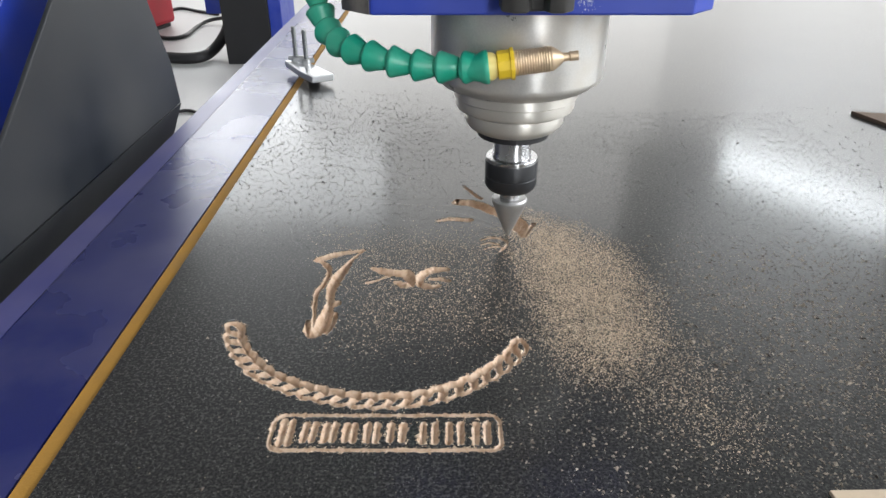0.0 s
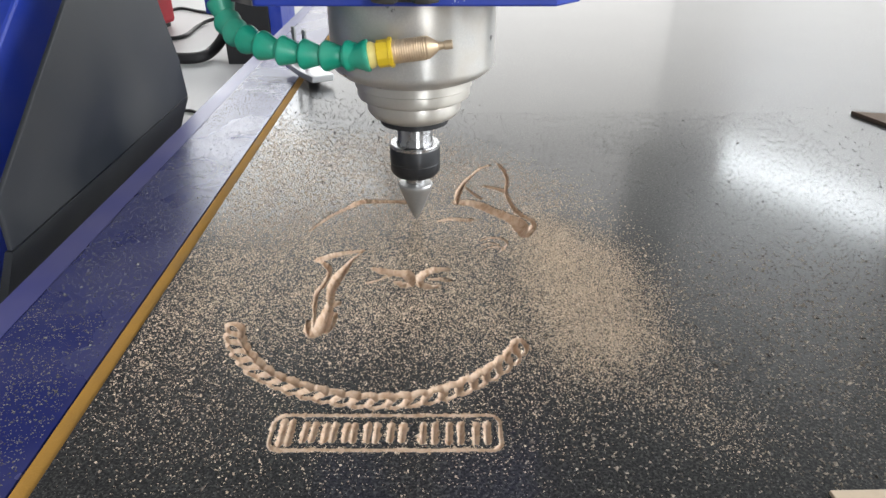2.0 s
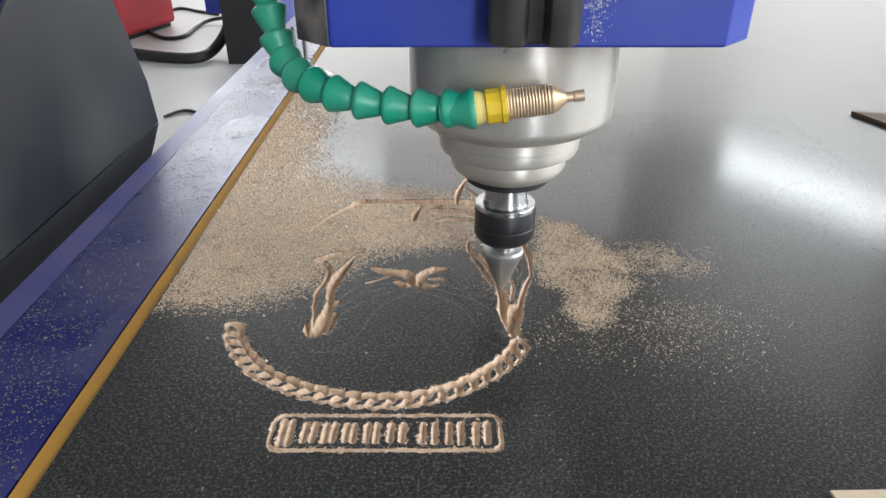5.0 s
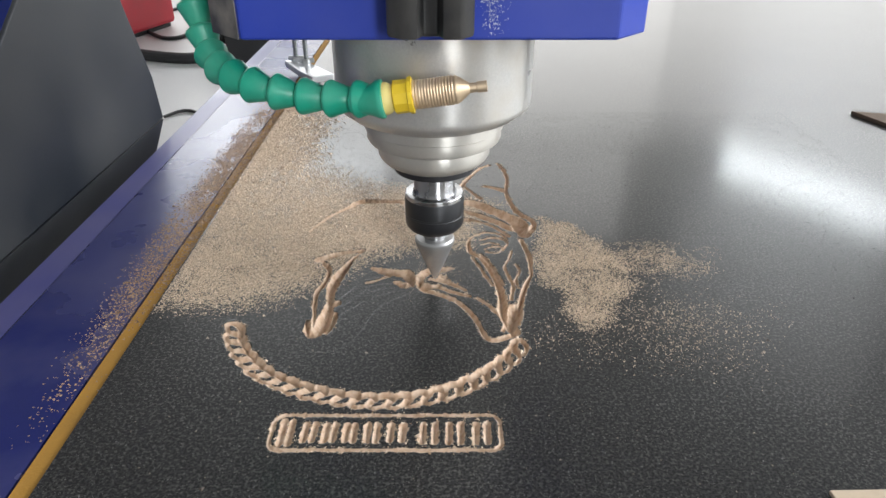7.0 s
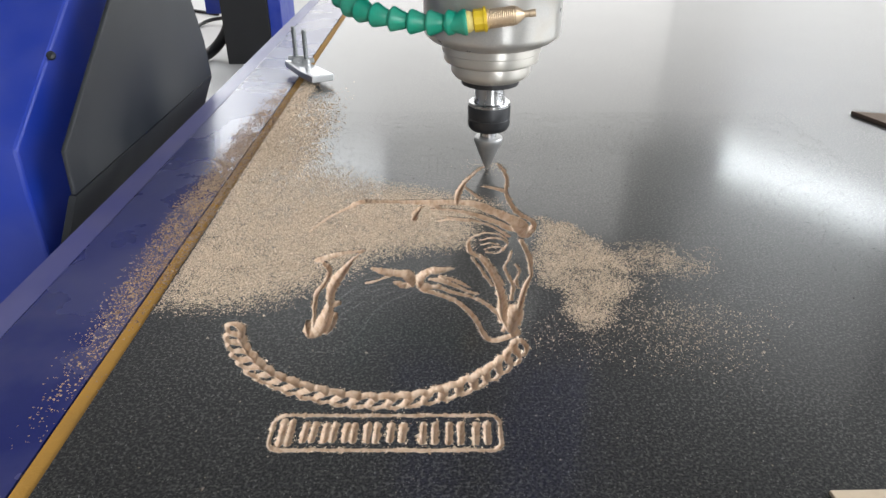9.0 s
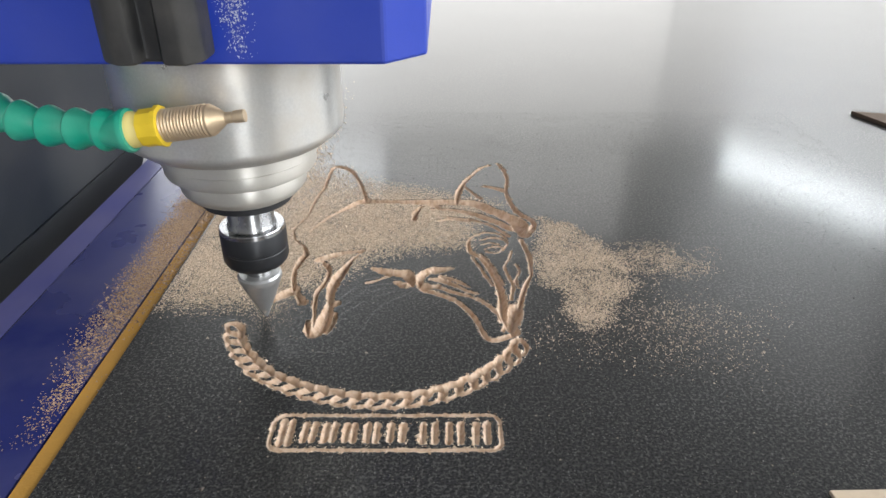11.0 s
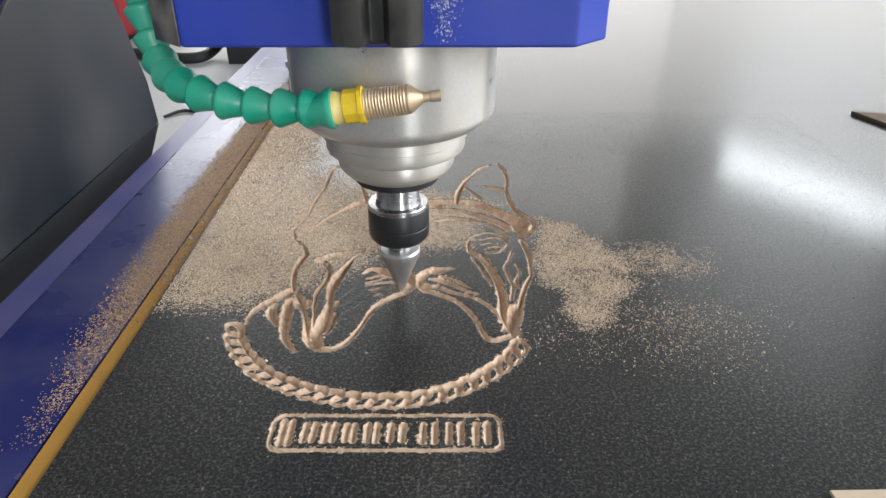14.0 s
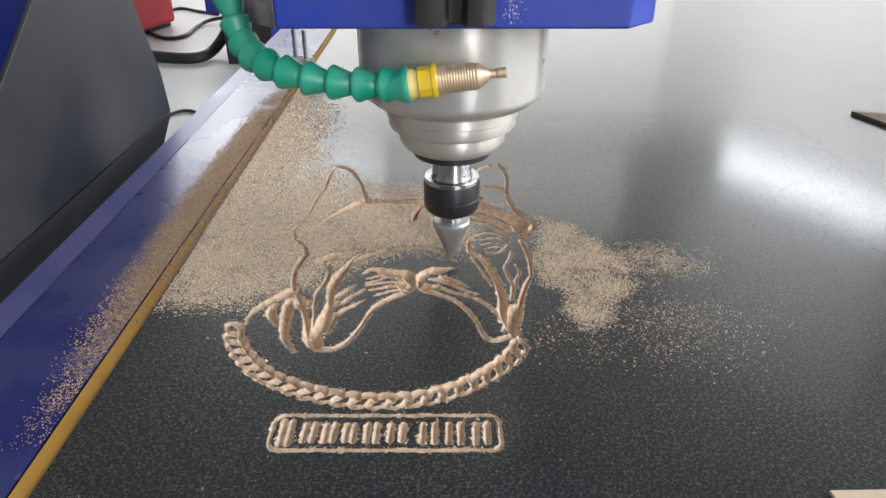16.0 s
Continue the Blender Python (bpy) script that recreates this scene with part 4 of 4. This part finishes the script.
for x, y, top in ((-0.028, 0.040, 0.057), (-0.013, 0.028, 0.055)):
    bm = bmesh.new()
    lathe(bm, [(r, 0.005 + k * (top - 0.005) / 30) for k in range(31) for r in ((0.0030 if k % 2 else 0.0026),)], (x, y), 16)
    stud = part("stud", bm, STUD, CLAMP)
    bm = bmesh.new()
    lathe(bm, [(0.0035, 0.013), (0.0062, 0.013), (0.0056, 0.019), (0.0035, 0.020)], (x, y), 6)
    box(bm, (x - 0.010, y - 0.0015, 0.015), (x + 0.010, y + 0.0015, 0.021), 0.0012)
    part("wing_nut", bm, ALU, stud)

# ---------------------------------------------------------------- scraps on the board
bm = bmesh.new()
extruded(bm, [(0.0, 0.0), (0.035, -0.103), (0.081, -0.023)], 2, 0, 0.004, 0.0006)
tagged(part("scrap_strip", bm, WOOD_DARK), "thin brown offcut with a pointed corner on the board", "offcut").location = (0.431, 0.691, 0)
bm = bmesh.new()
extruded(bm, [(0.0, 0.0), (0.20, 0.004), (0.20, -0.05), (0.004, -0.05)], 2, 0, 0.002, 0.0004)
tagged(part("scrap_strip", bm, WOOD), "pale thin offcut lying on the board", "offcut").location = (0.160, 0.194, 0)

# ---------------------------------------------------------------- beyond the rail
CAB = thing("control_cabinet", "black steel cabinet with blue corner post on the floor", "cabinet", (-1.20, 4.3, FLOOR_Z))
part("body", box(bmesh.new(), (-0.16, 0, 0), (0.13, 0.5, 1.9), 0.006), BLACK, CAB)
part("post", box(bmesh.new(), (0.132, 0.0, 0.0), (0.21, 0.4, 1.9), 0.006), BLUE, CAB)
part("foot", box(bmesh.new(), (-0.30, 0.15, 0.28), (-0.165, 0.4, 0.62), 0.006), BLUE, CAB)
TOOLBOX = thing("red_machine", "red painted metal machine case on the floor", "machine", (-2.21, 5.13, FLOOR_Z))
TOOLBOX.rotation_euler = (0, 0, radians(76))
part("case", box(bmesh.new(), (-0.25, 0, 0.03), (0.42, 0.4, 0.7), 0.03), RED, TOOLBOX)
part("foot", box(bmesh.new(), (-0.22, 0.03, 0.0), (0.38, 0.37, 0.028), 0.004), BLACK, TOOLBOX)


def cable(label, points, r):
    pts = curve_points(points, 0.03)
    return tagged(part("cable", swept(bmesh.new(), pts, r, 12), BLACK, None, "", True), label, "cable")


cable("thick black corrugated hose on the floor", [(-2.11, 4.48, FLOOR_Z + 0.036), (-1.74, 4.33, FLOOR_Z + 0.036), (-1.56, 4.33, FLOOR_Z + 0.036), (-1.50, 4.45, FLOOR_Z + 0.050), (-1.44, 4.53, FLOOR_Z + 0.120), (-1.39, 4.51, FLOOR_Z + 0.200)], 0.034)
cable("thin black cable lying on the floor", [(-2.32, 5.35, FLOOR_Z + 0.014), (-2.03, 5.01, FLOOR_Z + 0.014), (-1.90, 5.07, FLOOR_Z + 0.014), (-1.91, 5.42, FLOOR_Z + 0.014), (-1.86, 5.58, FLOOR_Z + 0.030), (-1.74, 5.57, FLOOR_Z + 0.050)], 0.014)
cable("thin black cable lying on the floor", [(-2.39, 6.03, FLOOR_Z + 0.012), (-2.31, 6.22, FLOOR_Z + 0.012), (-2.12, 6.08, FLOOR_Z + 0.012), (-1.88, 5.92, FLOOR_Z + 0.012)], 0.012)
cable("thin grey cable lying on the floor", [(-1.38, 3.23, FLOOR_Z + 0.010), (-1.33, 3.32, FLOOR_Z + 0.010), (-1.27, 3.32, FLOOR_Z + 0.010), (-1.22, 3.26, FLOOR_Z + 0.010), (-1.18, 3.16, FLOOR_Z + 0.010)], 0.008)


# ---------------------------------------------------------------- what moves
SPINDLE = [
    (0, 0.0458, 0.4214), (0.2, 0.0107, 0.4610), (0.3, 0.0153, 0.4982), (0.5, -0.0575, 0.4656), (0.7, -0.0831, 0.4353), (0.8, -0.0998, 0.4282),
    (1, -0.0893, 0.4214), (1.2, -0.0583, 0.4533), (1.3, -0.0697, 0.4533), (1.5, -0.0285, 0.4644), (1.7, -0.0442, 0.4588), (2, -0.0196, 0.4468),
    (2.2, -0.0208, 0.4374), (2.5, -0.0057, 0.4533), (2.7, -0.0048, 0.4436), (3, 0.0494, 0.4156), (3.2, 0.0561, 0.3729), (3.5, 0.0415, 0.3538),
    (3.7, 0.0464, 0.3836), (4, 0.0360, 0.3035), (4.2, 0.0317, 0.3613), (4.7, 0.0369, 0.3753), (5.3, 0.0314, 0.3249), (5.9, 0.0113, 0.3281),
    (6.3, 0.0019, 0.3423), (6.5, 0.0120, 0.3437), (6.7, 0.0188, 0.3501), (7, -0.0051, 0.3643), (7.2, 0.0035, 0.3713), (7.5, 0.0128, 0.3255),
    (7.7, 0.0368, 0.3017), (8, 0.0496, 0.3423), (8.2, 0.0537, 0.3991), (8.5, 0.0563, 0.4656), (8.7, 0.0528, 0.4869), (9, 0.0381, 0.5420),
    (9.2, 0.0158, 0.4844), (9.7, -0.0525, 0.5033), (10.3, -0.0885, 0.4394), (10.8, -0.0958, 0.3451), (11.3, -0.1100, 0.3105), (11.4, -0.1044, 0.3255),
    (11.5, -0.0947, 0.3060), (11.7, -0.0913, 0.3255), (11.9, -0.0849, 0.2916), (12, -0.0799, 0.2894), (12.2, -0.0794, 0.3173), (12.3, -0.0719, 0.2977),
    (12.5, -0.0475, 0.3081), (12.7, -0.0196, 0.3465), (12.8, -0.0199, 0.3530), (13, -0.0454, 0.3729), (13.2, -0.0493, 0.3613), (13.3, -0.0376, 0.3628),
    (13.5, -0.0382, 0.3613), (13.7, -0.0337, 0.3516), (14, -0.0257, 0.3501), (14.2, -0.0194, 0.3423), (14.3, -0.0379, 0.3348), (14.5, -0.0654, 0.2799),
    (14.7, -0.0510, 0.3327), (15, -0.0563, 0.3348), (15.2, -0.0579, 0.3465), (15.5, -0.0571, 0.3643), (15.7, -0.0300, 0.3878), (15.8, -0.0409, 0.3861),
    (16, 0.0054, 0.3878),
]


def shown(ob, start, end=None, low=-0.05, rise=0.15):
    """Settles a layer on its surface at start and, where end is given, takes it down at end."""
    at, down = pose(0, 0, 0), pose(0, 0, low)
    rows = [(0.0, at if start <= 0 else down)]
    if start > 0:
        rows += [(max(0.05, start - rise), down), (start, at)]
    if end is not None and end < 15.93:
        rows += [(end, at), (end + rise, down)]
    if rows[-1][0] < 15.95:
        rows.append((16.0, rows[-1][1]))
    walk(ob, rows)


def motions():
    walk(HEAD, [(t, pose(x, y, 0)) for t, x, y in SPINDLE])
    walk(PUFF, [(t, pose(x, y, 0)) for t, x, y in SPINDLE])
    walk(COLUMN, [(t, pose(0, y + 0.008, 0)) for t, x, y in SPINDLE])
    for t, ob in UNCUT:
        rows = [(0.0, pose(0, 0, 0)), (t, pose(0, 0, -0.012)), (16.0, pose(0, 0, -0.012))]
        if t > 0.1:
            rows.insert(1, (t - 0.1, pose(0, 0, 0)))
        if t >= 15.95:
            rows = rows[:-2] + [(16.0, pose(0, 0, -0.012))]
        walk(ob, rows)
    for ob, (begin, end) in LAYERS + CRUMBS:
        shown(ob, begin, end)
    for (begin, late), obs in OVER.items():
        for ob in obs:
            shown(ob, begin, min(max(late - 0.1, begin + 0.05), 15.9), -0.05, 0.05)


motions()
